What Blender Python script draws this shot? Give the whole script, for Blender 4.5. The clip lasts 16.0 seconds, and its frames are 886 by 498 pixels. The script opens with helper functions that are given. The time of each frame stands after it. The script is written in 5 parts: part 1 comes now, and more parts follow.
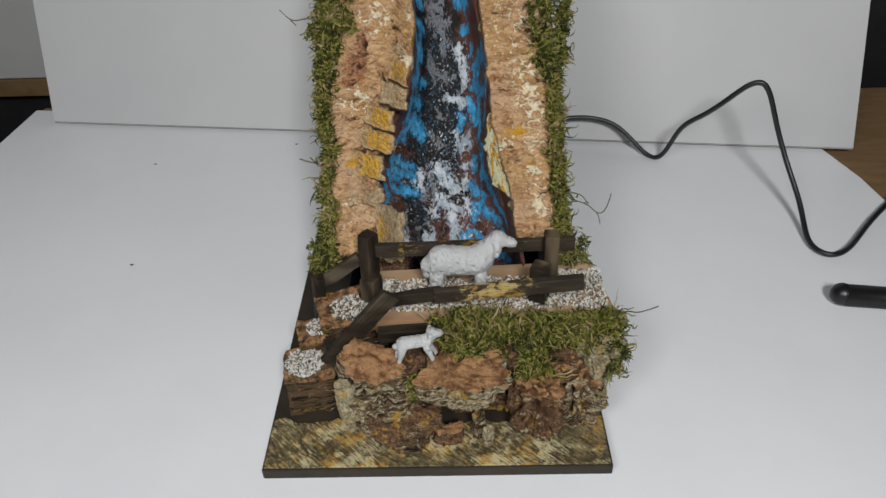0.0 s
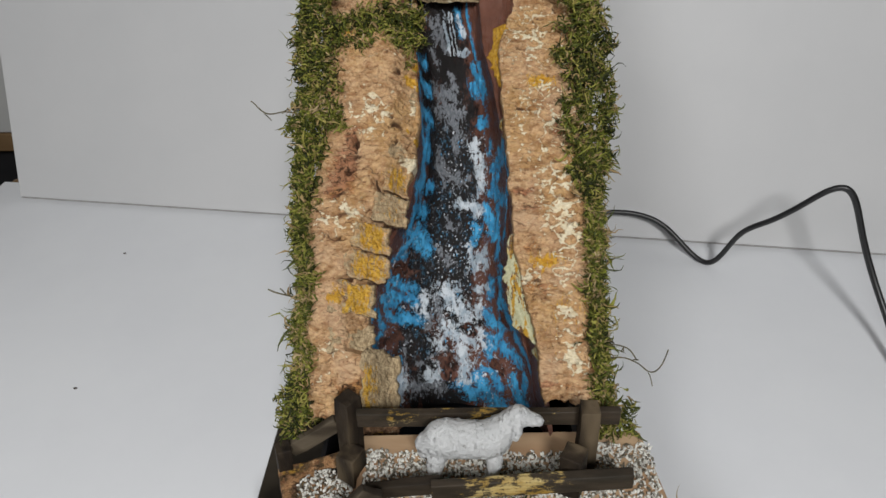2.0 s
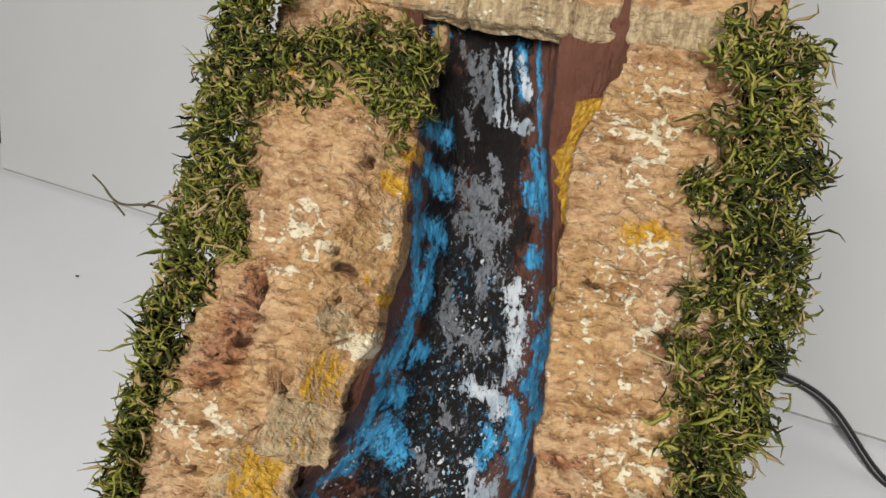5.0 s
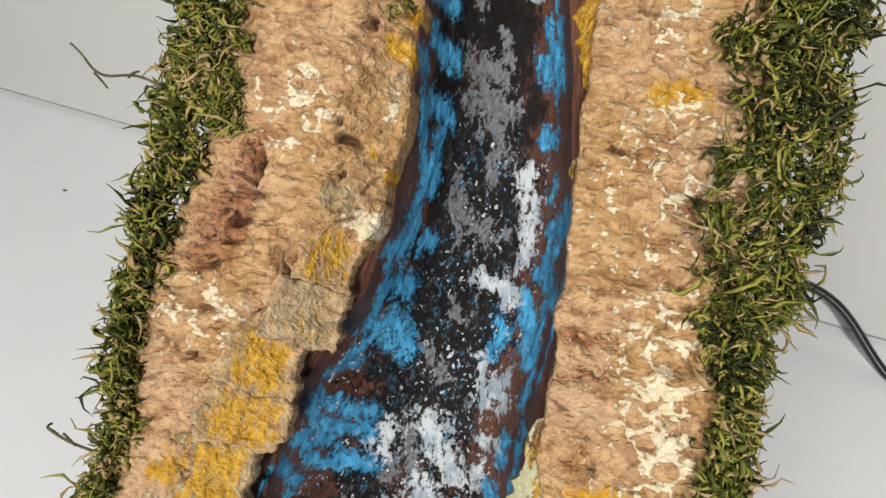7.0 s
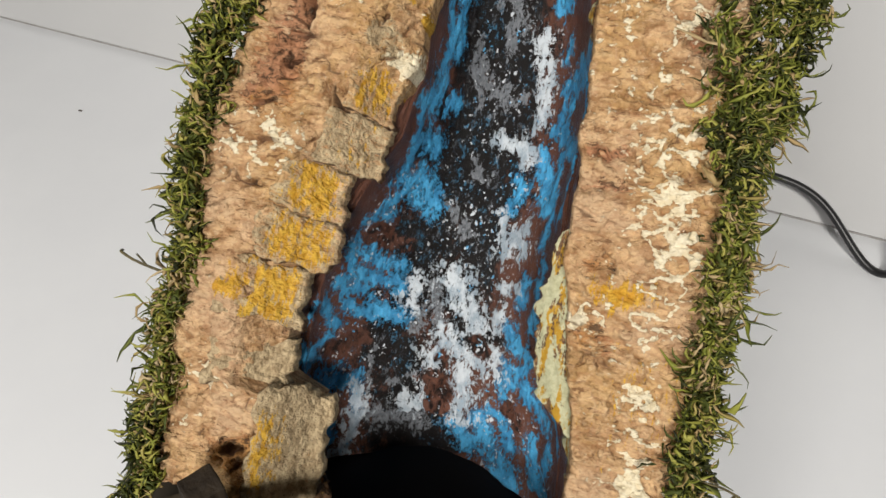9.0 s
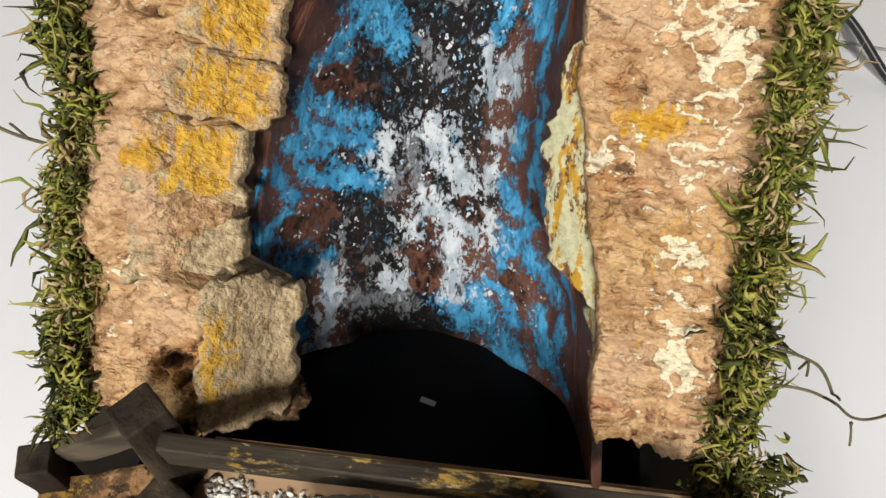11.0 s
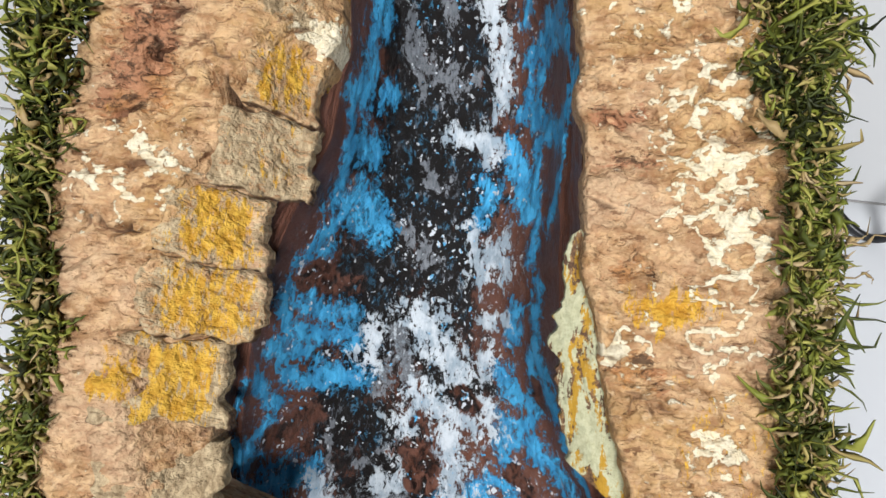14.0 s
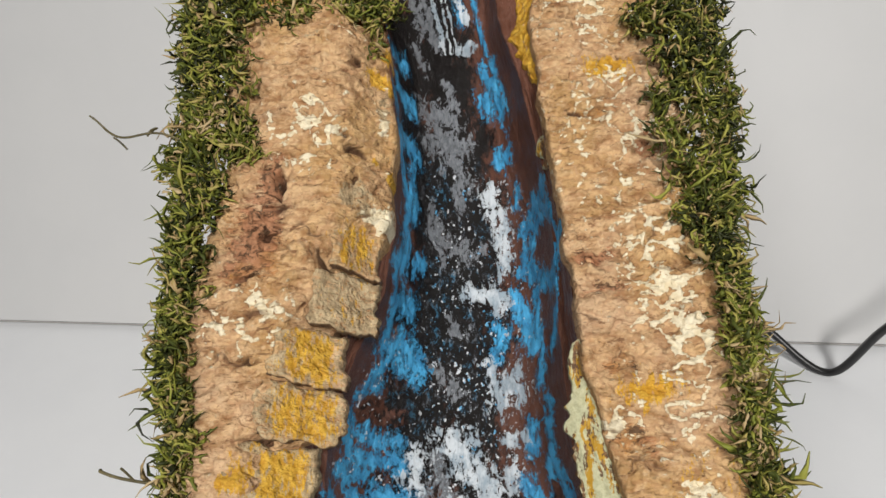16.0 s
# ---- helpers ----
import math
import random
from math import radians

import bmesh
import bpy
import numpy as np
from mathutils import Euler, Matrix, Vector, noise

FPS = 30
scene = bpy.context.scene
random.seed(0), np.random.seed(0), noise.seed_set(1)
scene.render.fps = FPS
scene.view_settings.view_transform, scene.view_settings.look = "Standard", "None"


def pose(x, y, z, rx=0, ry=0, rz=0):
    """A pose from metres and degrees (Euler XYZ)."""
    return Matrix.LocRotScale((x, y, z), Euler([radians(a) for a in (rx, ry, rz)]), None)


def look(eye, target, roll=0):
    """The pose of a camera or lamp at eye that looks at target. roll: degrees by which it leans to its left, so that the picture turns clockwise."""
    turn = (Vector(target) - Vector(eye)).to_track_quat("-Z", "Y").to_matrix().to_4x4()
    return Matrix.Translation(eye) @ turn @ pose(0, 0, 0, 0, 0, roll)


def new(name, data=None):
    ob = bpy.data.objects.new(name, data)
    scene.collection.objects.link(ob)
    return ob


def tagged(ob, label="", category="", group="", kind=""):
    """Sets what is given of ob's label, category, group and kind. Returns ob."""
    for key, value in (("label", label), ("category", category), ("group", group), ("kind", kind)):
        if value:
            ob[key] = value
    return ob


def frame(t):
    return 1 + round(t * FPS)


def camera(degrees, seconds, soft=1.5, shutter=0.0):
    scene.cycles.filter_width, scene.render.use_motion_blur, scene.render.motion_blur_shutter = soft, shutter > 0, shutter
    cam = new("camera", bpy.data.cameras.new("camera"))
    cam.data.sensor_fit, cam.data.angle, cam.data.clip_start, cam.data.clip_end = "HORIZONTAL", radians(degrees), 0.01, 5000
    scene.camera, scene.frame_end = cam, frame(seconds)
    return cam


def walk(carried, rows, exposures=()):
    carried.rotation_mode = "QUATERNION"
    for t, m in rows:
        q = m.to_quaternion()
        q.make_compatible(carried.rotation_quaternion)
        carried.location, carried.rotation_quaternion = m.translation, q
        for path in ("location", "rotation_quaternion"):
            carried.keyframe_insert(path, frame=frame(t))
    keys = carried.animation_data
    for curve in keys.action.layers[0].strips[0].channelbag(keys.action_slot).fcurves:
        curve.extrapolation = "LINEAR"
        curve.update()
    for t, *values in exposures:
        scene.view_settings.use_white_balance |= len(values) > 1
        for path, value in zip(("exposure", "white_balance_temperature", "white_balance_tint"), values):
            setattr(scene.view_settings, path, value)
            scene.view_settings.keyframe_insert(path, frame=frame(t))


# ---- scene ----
cam = camera(64.0, 16.0, soft=1.5)
PATH = [
    (0, (0.0128, -0.2141, 0.3218), (0.0029, 0.1767, 0.0101), -2.09),
    (0.5, (0.0139, -0.1936, 0.3190), (-0.0003, 0.2145, 0.0304), -2.61),
    (1, (0.0158, -0.1697, 0.3156), (-0.0019, 0.2409, 0.0308), -2.91),
    (1.5, (0.0176, -0.1432, 0.3121), (-0.0030, 0.2674, 0.0275), -2.76),
    (2, (0.0178, -0.1098, 0.3091), (-0.0060, 0.2969, 0.0192), -1.72),
    (2.5, (0.0221, -0.0746, 0.3126), (-0.0115, 0.3291, 0.0195), -1.99),
    (3, (0.0290, -0.0343, 0.3116), (-0.0188, 0.3607, 0.0087), -2.30),
    (3.5, (0.0360, -0.0035, 0.2998), (-0.0406, 0.3778, -0.0144), -1.96),
    (4, (0.0403, 0.0327, 0.2914), (-0.0619, 0.4111, -0.0189), 0.49),
    (4.2, (0.0379, 0.0449, 0.2875), (-0.0689, 0.4229, -0.0219), 1.43),
    (6.3, (0.0377, 0.0892, 0.2613), (-0.0631, 0.4485, -0.0714), 1.31),
    (6.5, (0.0356, 0.0838, 0.2599), (-0.0583, 0.4398, -0.0785), 1.97),
    (7, (0.0341, 0.0745, 0.2558), (-0.0573, 0.4236, -0.0903), 1.56),
    (7.5, (0.0337, 0.0626, 0.2529), (-0.0548, 0.4079, -0.0977), 2.15),
    (8, (0.0347, 0.0532, 0.2489), (-0.0513, 0.3945, -0.1063), 2.31),
    (8.5, (0.0330, 0.0444, 0.2445), (-0.0461, 0.3839, -0.1139), 2.37),
    (9, (0.0319, 0.0335, 0.2433), (-0.0443, 0.3749, -0.1139), 2.47),
    (9.5, (0.0308, 0.0255, 0.2363), (-0.0393, 0.3647, -0.1244), 1.92),
    (9.7, (0.0301, 0.0244, 0.2316), (-0.0400, 0.3585, -0.1338), 1.42),
    (11.8, (0.0249, 0.0731, 0.2053), (-0.0104, 0.3327, -0.2206), 0.13),
    (12, (0.0257, 0.0738, 0.2055), (-0.0123, 0.3371, -0.2178), -0.18),
    (12.5, (0.0282, 0.0716, 0.2061), (-0.0139, 0.3431, -0.2117), -0.98),
    (13, (0.0248, 0.0685, 0.2107), (-0.0160, 0.3607, -0.1930), -0.86),
    (13.5, (0.0255, 0.0696, 0.2045), (-0.0182, 0.3947, -0.1729), -1.76),
    (14, (0.0175, 0.0671, 0.2070), (-0.0124, 0.4315, -0.1340), -0.45),
    (14.5, (0.0141, 0.0608, 0.2016), (-0.0188, 0.4519, -0.1081), -1.07),
    (15, (0.0135, 0.0482, 0.2029), (-0.0195, 0.4627, -0.0749), -2.00),
    (15.5, (0.0110, 0.0351, 0.2118), (-0.0139, 0.4697, -0.0342), -3.36),
    (16, (0.0085, 0.0182, 0.2215), (-0.0093, 0.4655, -0.0013), -3.32),
]
walk(cam, [(t, look(eye, target, roll)) for t, eye, target, roll in PATH],
     exposures=[(0, -0.34, 6300, 10), (0.7, -0.36, 6300, 10), (2, -0.20, 6340, 10), (3.2, -0.27, 6440, 10), (3.7, -0.20, 6500, 10), (4.2, -0.10, 6560, 10), (6.3, 0.34, 6650, 10), (7, 0.27, 6700, 10), (8, 0.28, 6680, 10), (9.7, 0.15, 6750, 10),
                (11.8, 0.50, 6750, 10), (12.1, 0.49, 6550, 10), (12.5, 0.50, 6000, 11), (13.5, 0.52, 6120, 11), (14.0, 0.46, 6150, 10), (14.5, 0.38, 6450, 10), (15.2, 0.40, 6620, 10), (16, 0.20, 6600, 10)])

# ---------------------------------------------------------------- light
world = bpy.data.worlds.new("room_air")
scene.world = world
world.use_nodes = True
world.node_tree.nodes["Background"].inputs[0].default_value = (0.9, 0.95, 1.0, 1)
world.node_tree.nodes["Background"].inputs[1].default_value = 0.012


def area_lamp(name, eye, target, size, watts, colour):
    data = bpy.data.lights.new(name, "AREA")
    data.shape, data.size, data.size_y = "RECTANGLE", size[0], size[1]
    data.energy, data.color = watts, colour
    ob = new(name, data)
    ob.matrix_world = look(eye, target)
    return tagged(ob, kind="structure")


area_lamp("front_lamp", (0.17, -0.68, 0.80), (0.0, 0.25, 0.05), (0.18, 0.18), 10.8, (1.0, 0.98, 0.95))
area_lamp("left_lamp", (-0.35, -0.60, 0.75), (0.0, 0.25, 0.05), (0.30, 0.30), 4.6, (1.0, 0.98, 0.95))

# ---------------------------------------------------------------- helpers
SLOPE = radians(46)
UP = Vector((0, math.cos(SLOPE), math.sin(SLOPE)))
OUT = Vector((0, -math.sin(SLOPE), math.cos(SLOPE)))


def lattice(x, y, seed):
    """Smooth value noise in 0..1 at the points x, y."""
    xi, yi = np.floor(x).astype(np.int64), np.floor(y).astype(np.int64)
    fx, fy = x - xi, y - yi
    fx, fy = fx * fx * (3 - 2 * fx), fy * fy * (3 - 2 * fy)

    def h(a, b):
        n = np.sin(a * 127.1 + b * 311.7 + seed * 74.7) * 43758.5453
        return n - np.floor(n)
    top = h(xi, yi) * (1 - fx) + h(xi + 1, yi) * fx
    low = h(xi, yi + 1) * (1 - fx) + h(xi + 1, yi + 1) * fx
    return top * (1 - fy) + low * fy


def fbm(x, y, sx, sy, seed=1, octaves=4):
    total, amp, norm = 0, 1.0, 0
    for n in range(octaves):
        total = total + amp * lattice(x / sx * 2 ** n, y / sy * 2 ** n, seed + 13 * n)
        norm += amp
        amp *= 0.5
    return total / norm


def smooth(a, b, x):
    t = np.clip((x - a) / (b - a), 0, 1)
    return t * t * (3 - 2 * t)


def quick_mesh(name, verts, faces):
    """A mesh from arrays of points and of equal-sided faces."""
    me = bpy.data.meshes.new(name)
    k = faces.shape[1]
    me.vertices.add(len(verts))
    me.vertices.foreach_set("co", np.ascontiguousarray(verts, np.float32).ravel())
    me.loops.add(faces.size)
    me.loops.foreach_set("vertex_index", np.ascontiguousarray(faces, np.int32).ravel())
    me.polygons.add(len(faces))
    me.polygons.foreach_set("loop_start", np.arange(0, faces.size, k, dtype=np.int32))
    me.update(calc_edges=True)
    return me


def grid_mesh(name, top, low, mat, parent, attrs=None, label="", shade=True):
    """A closed slab from two equal grids of points (rows, columns, 3)."""
    nr, nc = top.shape[:2]
    verts = np.concatenate([top.reshape(-1, 3), low.reshape(-1, 3)])
    idx = np.arange(nr * nc).reshape(nr, nc)
    q = np.stack([idx[:-1, :-1], idx[:-1, 1:], idx[1:, 1:], idx[1:, :-1]], -1).reshape(-1, 4)
    under = q[:, ::-1] + nr * nc
    ring = np.concatenate([idx[0, :-1], idx[:-1, -1], idx[-1, :0:-1], idx[:0:-1, 0]])
    nxt = np.roll(ring, -1)
    side = np.stack([nxt, ring, ring + nr * nc, nxt + nr * nc], -1)
    faces = np.concatenate([q, under, side])
    me = quick_mesh(name, verts, faces)
    for key, val in (attrs or {}).items():
        at = me.attributes.new(key, "FLOAT", "POINT")
        at.data.foreach_set("value", np.concatenate([val.ravel(), val.ravel()]).astype(np.float32))
    return finish(name, me, mat, parent, label, shade, len(faces) - len(side))


def finish(name, me, mat, parent, label="", shade=True, flat_from=None):
    me.materials.append(mat)
    me.polygons.foreach_set("use_smooth", np.full(len(me.polygons), shade))
    if flat_from is not None:
        flags = np.full(len(me.polygons), shade)
        flags[flat_from:] = False
        me.polygons.foreach_set("use_smooth", flags)
    me.update()
    ob = new(name, me)
    if parent:
        ob.parent = parent
    return tagged(ob, label)


def part(name, bm, mat, parent, label="", shade=False):
    me = bpy.data.meshes.new(name)
    bmesh.ops.recalc_face_normals(bm, faces=bm.faces)
    bm.to_mesh(me)
    bm.free()
    return finish(name, me, mat, parent, label, shade)


def thing(name, label, category, group="", kind="", at=(0, 0, 0)):
    ob = new(name)
    ob.empty_display_size = 0.01
    ob.location = at
    return tagged(ob, label, category, group, kind)


def box_bm(size, m=Matrix(), bevel=0.0, cuts=0, rough=0.0, seed=0):
    bm = bmesh.new()
    bmesh.ops.create_cube(bm, size=1, matrix=Matrix.Diagonal((*size, 1)))
    if bevel:
        bmesh.ops.bevel(bm, geom=bm.edges[:], offset=bevel, segments=2, affect="EDGES", profile=0.6)
    if cuts:
        bmesh.ops.subdivide_edges(bm, edges=bm.edges[:], cuts=cuts, use_grid_fill=True)
    if rough:
        bm.normal_update()
        for v in bm.verts:
            v.co += v.normal * rough * noise.noise(v.co * 90 + Vector((seed, 3 * seed, 0)))
            v.co += v.normal * rough * 0.5 * noise.noise(v.co * 260 + Vector((seed, 0, seed)))
    bmesh.ops.transform(bm, matrix=m, verts=bm.verts)
    return bm


def beam(name, a, b, width, depth, mat, parent, roll=0.0, label="", seed=1):
    """A hand-cut strip of wood from a to b."""
    a, b = Vector(a), Vector(b)
    d = b - a
    turn = d.to_track_quat("X", "Z").to_matrix().to_4x4()
    m = Matrix.Translation((a + b) / 2) @ turn @ pose(0, 0, 0, roll)
    bm = box_bm((d.length, depth, width), Matrix(), 0.0006, 3, 0.0007, seed)
    bmesh.ops.transform(bm, matrix=m, verts=bm.verts)
    return part(name, bm, mat, parent, label)


def tube(name, points, radius, mat, parent=None, label="", sides=3):
    cu = bpy.data.curves.new(name, "CURVE")
    cu.dimensions, cu.bevel_depth, cu.bevel_resolution, cu.resolution_u = "3D", radius, sides, 8
    sp = cu.splines.new("NURBS")
    sp.points.add(len(points) - 1)
    for p, co in zip(sp.points, points):
        p.co = (*co, 1)
    sp.use_endpoint_u, sp.order_u, cu.use_fill_caps = True, 4, True
    tmp = bpy.data.objects.new("tmp", cu)
    scene.collection.objects.link(tmp)
    me = bpy.data.meshes.new_from_object(tmp.evaluated_get(bpy.context.evaluated_depsgraph_get()))
    bpy.data.objects.remove(tmp)
    me.name = name
    me.materials.clear()
    return finish(name, me, mat, parent, label)


# ---------------------------------------------------------------- materials
class Nodes:
    """A small pen for node materials."""

    def __init__(self, name):
        self.mat = bpy.data.materials.new(name)
        self.mat.use_nodes = True
        self.tree = self.mat.node_tree
        self.bsdf = self.tree.nodes["Principled BSDF"]
        self.place = self.add("ShaderNodeNewGeometry").outputs["Position"]

    def add(self, kind, operation="", interpolation_type="", attribute_name="", data_type=""):
        n = self.tree.nodes.new(kind)
        if operation:
            n.operation = operation
        if interpolation_type:
            n.interpolation_type = interpolation_type
        if attribute_name:
            n.attribute_name = attribute_name
        if data_type:
            n.data_type = data_type
        return n

    def link(self, a, b):
        self.tree.links.new(a, b)

    def put(self, socket, value):
        if hasattr(value, "is_linked"):
            self.link(value, socket)
        else:
            socket.default_value = value

    def noise(self, scale, detail=4, rough=0.55, stretch=(1, 1, 1), turn=0.0, distort=0.0, spin=0.0):
        m = self.add("ShaderNodeMapping")
        m.inputs["Scale"].default_value = stretch
        m.inputs["Rotation"].default_value = (turn, 0, 0)
        first = self.add("ShaderNodeMapping")
        first.inputs["Rotation"].default_value = (0, 0, spin)
        self.link(self.place, first.inputs["Vector"])
        self.link(first.outputs[0], m.inputs["Vector"])
        n = self.add("ShaderNodeTexNoise")
        self.link(m.outputs[0], n.inputs["Vector"])
        n.inputs["Scale"].default_value, n.inputs["Detail"].default_value = scale, detail
        n.inputs["Roughness"].default_value, n.inputs["Distortion"].default_value = rough, distort
        return n.outputs["Fac"]

    def cells(self, scale, stretch=(1, 1, 1), wobble=0.0):
        """Distance inside ragged cells: 0 in the middle, about 0.8 at the edges."""
        w = self.add("ShaderNodeTexNoise")
        self.link(self.place, w.inputs["Vector"])
        w.inputs["Scale"].default_value, w.inputs["Detail"].default_value = scale * 0.9, 4
        shift = self.add("ShaderNodeVectorMath", operation="MULTIPLY_ADD")
        self.link(w.outputs["Color"], shift.inputs[0])
        shift.inputs[1].default_value = (wobble * 2, wobble * 2, wobble * 2)
        self.link(self.place, shift.inputs[2])
        m = self.add("ShaderNodeMapping")
        m.inputs["Scale"].default_value = stretch
        self.link(shift.outputs[0], m.inputs["Vector"])
        v = self.add("ShaderNodeTexVoronoi")
        v.inputs["Scale"].default_value = scale
        self.link(m.outputs[0], v.inputs["Vector"])
        return v.outputs["Distance"]

    def math(self, op, a, b=0.0, c=0.0):
        n = self.add("ShaderNodeMath", operation=op)
        for s, v in zip(n.inputs, (a, b, c)):
            self.put(s, v)
        return n.outputs[0]

    def step(self, value, lo, hi):
        n = self.add("ShaderNodeMapRange", interpolation_type="SMOOTHSTEP")
        self.put(n.inputs[0], value)
        n.inputs[1].default_value, n.inputs[2].default_value = lo, hi
        return n.outputs[0]

    def attr(self, name):
        return self.add("ShaderNodeAttribute", attribute_name=name).outputs["Fac"]

    def mix(self, fac, a, b):
        n = self.add("ShaderNodeMix", data_type="RGBA")
        self.put(n.inputs["Factor"], fac)
        for s, v in ((n.inputs[6], a), (n.inputs[7], b)):
            if hasattr(v, "is_linked"):
                self.link(v, s)
            else:
                s.default_value = (*v, 1)
        return n.outputs[2]

    def bump(self, height, strength=0.5, distance=0.001):
        n = self.add("ShaderNodeBump")
        self.put(n.inputs["Height"], height)
        n.inputs["Strength"].default_value, n.inputs["Distance"].default_value = strength, distance
        self.link(n.outputs[0], self.bsdf.inputs["Normal"])

    def done(self, colour, rough=0.7, spec=0.4, metal=0.0):
        if hasattr(colour, "is_linked"):
            self.link(colour, self.bsdf.inputs["Base Color"])
        else:
            self.bsdf.inputs["Base Color"].default_value = (*colour, 1)
        self.put(self.bsdf.inputs["Roughness"], rough)
        self.bsdf.inputs["Specular IOR Level"].default_value = spec
        self.bsdf.inputs["Metallic"].default_value = metal
        return self.mat


def plain(name, c1, c2, scale, rough=0.6, bump=0.2, dist=0.0005, spec=0.4, stretch=(1, 1, 1), c3=None):
    n = Nodes(name)
    f = n.step(n.noise(scale, 5, 0.6, stretch), 0.3, 0.7)
    col = n.mix(f, c1, c2)
    if c3:
        col = n.mix(n.step(n.noise(scale * 0.23, 3, 0.6, stretch), 0.5, 0.68), col, c3)
    if bump:
        n.bump(n.noise(scale * 2.5, 5, 0.6, stretch), bump, dist)
    return n.done(col, rough, spec)


PAPER = plain("white_card", (0.735, 0.75, 0.775), (0.77, 0.785, 0.805), 9, 0.42, 0.05, 0.0003, 0.4)
BOARD = plain("white_board", (0.47, 0.475, 0.48), (0.50, 0.502, 0.505), 7, 0.5, 0.04, 0.0003, 0.35)
# grey that stands in for the shade in the seam under the board
SEAM_SHADE = plain("seam_shade_grey", (0.27, 0.26, 0.25), (0.34, 0.33, 0.32), 200, 0.8, 0.1)
TABLE_WOOD = plain("table_wood", (0.17, 0.105, 0.05), (0.22, 0.14, 0.07), 30, 0.5, 0.1, 0.0005, 0.4, (1, 6, 1))
DARK_WOOD = plain("dark_stained_wood", (0.013, 0.009, 0.006), (0.036, 0.027, 0.018), 160, 0.65, 0.5, 0.0007, 0.25, (0.25, 1, 1), (0.10, 0.08, 0.055))
POST_WOOD = plain("dark_stained_post", (0.010, 0.007, 0.005), (0.032, 0.023, 0.015), 160, 0.7, 0.7, 0.0009, 0.22, (1, 1, 0.25), (0.12, 0.09, 0.055))
def rail_material():
    n = Nodes("rail_wood_with_ochre")
    grain = n.noise(160, 5, 0.6, (0.25, 1, 1))
    col = n.mix(n.step(grain, 0.3, 0.7), (0.018, 0.014, 0.009), (0.050, 0.037, 0.025))
    worn = n.math("ADD", n.math("MULTIPLY", n.noise(22, 2, 0.5), 1.0), n.math("MULTIPLY", n.math("SUBTRACT", n.noise(260, 6, 0.75, (0.5, 1, 1)), 0.5), 1.1))
    col = n.mix(n.math("MULTIPLY", n.step(worn, 0.57, 0.68), 0.8), col, n.mix(n.step(grain, 0.4, 0.6), (0.36, 0.22, 0.04), (0.60, 0.47, 0.20)))
    n.bump(n.noise(300, 5, 0.6, (0.3, 1, 1)), 0.5, 0.0006)
    return n.done(col, 0.6, 0.35)


RAIL_WOOD = rail_material()
BASE_PAINT = plain("brown_base_paint", (0.022, 0.017, 0.011), (0.034, 0.026, 0.017), 60, 0.6, 0.15, 0.0003, 0.35)
BALSA = plain("raw_slab_wood", (0.36, 0.24, 0.14), (0.44, 0.31, 0.19), 120, 0.7, 0.3, 0.0004, 0.3, (0.2, 1, 1), (0.30, 0.18, 0.10))
BLACK_PLASTIC = plain("black_plastic", (0.006, 0.006, 0.007), (0.012, 0.012, 0.013), 80, 0.35, 0.05, 0.0002, 0.5)
TENDRIL = plain("dry_moss_stem", (0.045, 0.038, 0.016), (0.13, 0.105, 0.045), 300, 0.7, 0.2)
CABLE_BLACK = plain("black_cable", (0.008, 0.008, 0.009), (0.014, 0.014, 0.015), 90, 0.4, 0.05, 0.0002, 0.5)


def gravel_material():
    n = Nodes("white_gravel")
    r = n.add("ShaderNodeNewGeometry").outputs["Random Per Island"]
    col = n.mix(n.step(r, 0.22, 0.55), (0.10, 0.085, 0.06), (0.62, 0.61, 0.56))
    col = n.mix(n.math("MULTIPLY", n.step(n.noise(420, 5, 0.7), 0.5, 0.65), 0.5), col, (0.30, 0.28, 0.23))
    return n.done(col, 0.75, 0.3)


GRAVEL = gravel_material()
PEN = plain("pencil_mark", (0.06, 0.05, 0.045), (0.10, 0.08, 0.07), 300, 0.8, 0.0)
WALL = plain("grey_wall_paint", (0.50, 0.51, 0.50), (0.55, 0.55, 0.54), 5, 0.8, 0.1)
FLOOR = plain("brown_floor", (0.10, 0.065, 0.04), (0.15, 0.10, 0.06), 8, 0.5, 0.1, 0.001, 0.4, (1, 5, 1))
DARK_CLOTH = plain("near_black_board", (0.010, 0.010, 0.012), (0.018, 0.018, 0.02), 20, 0.6, 0.1)


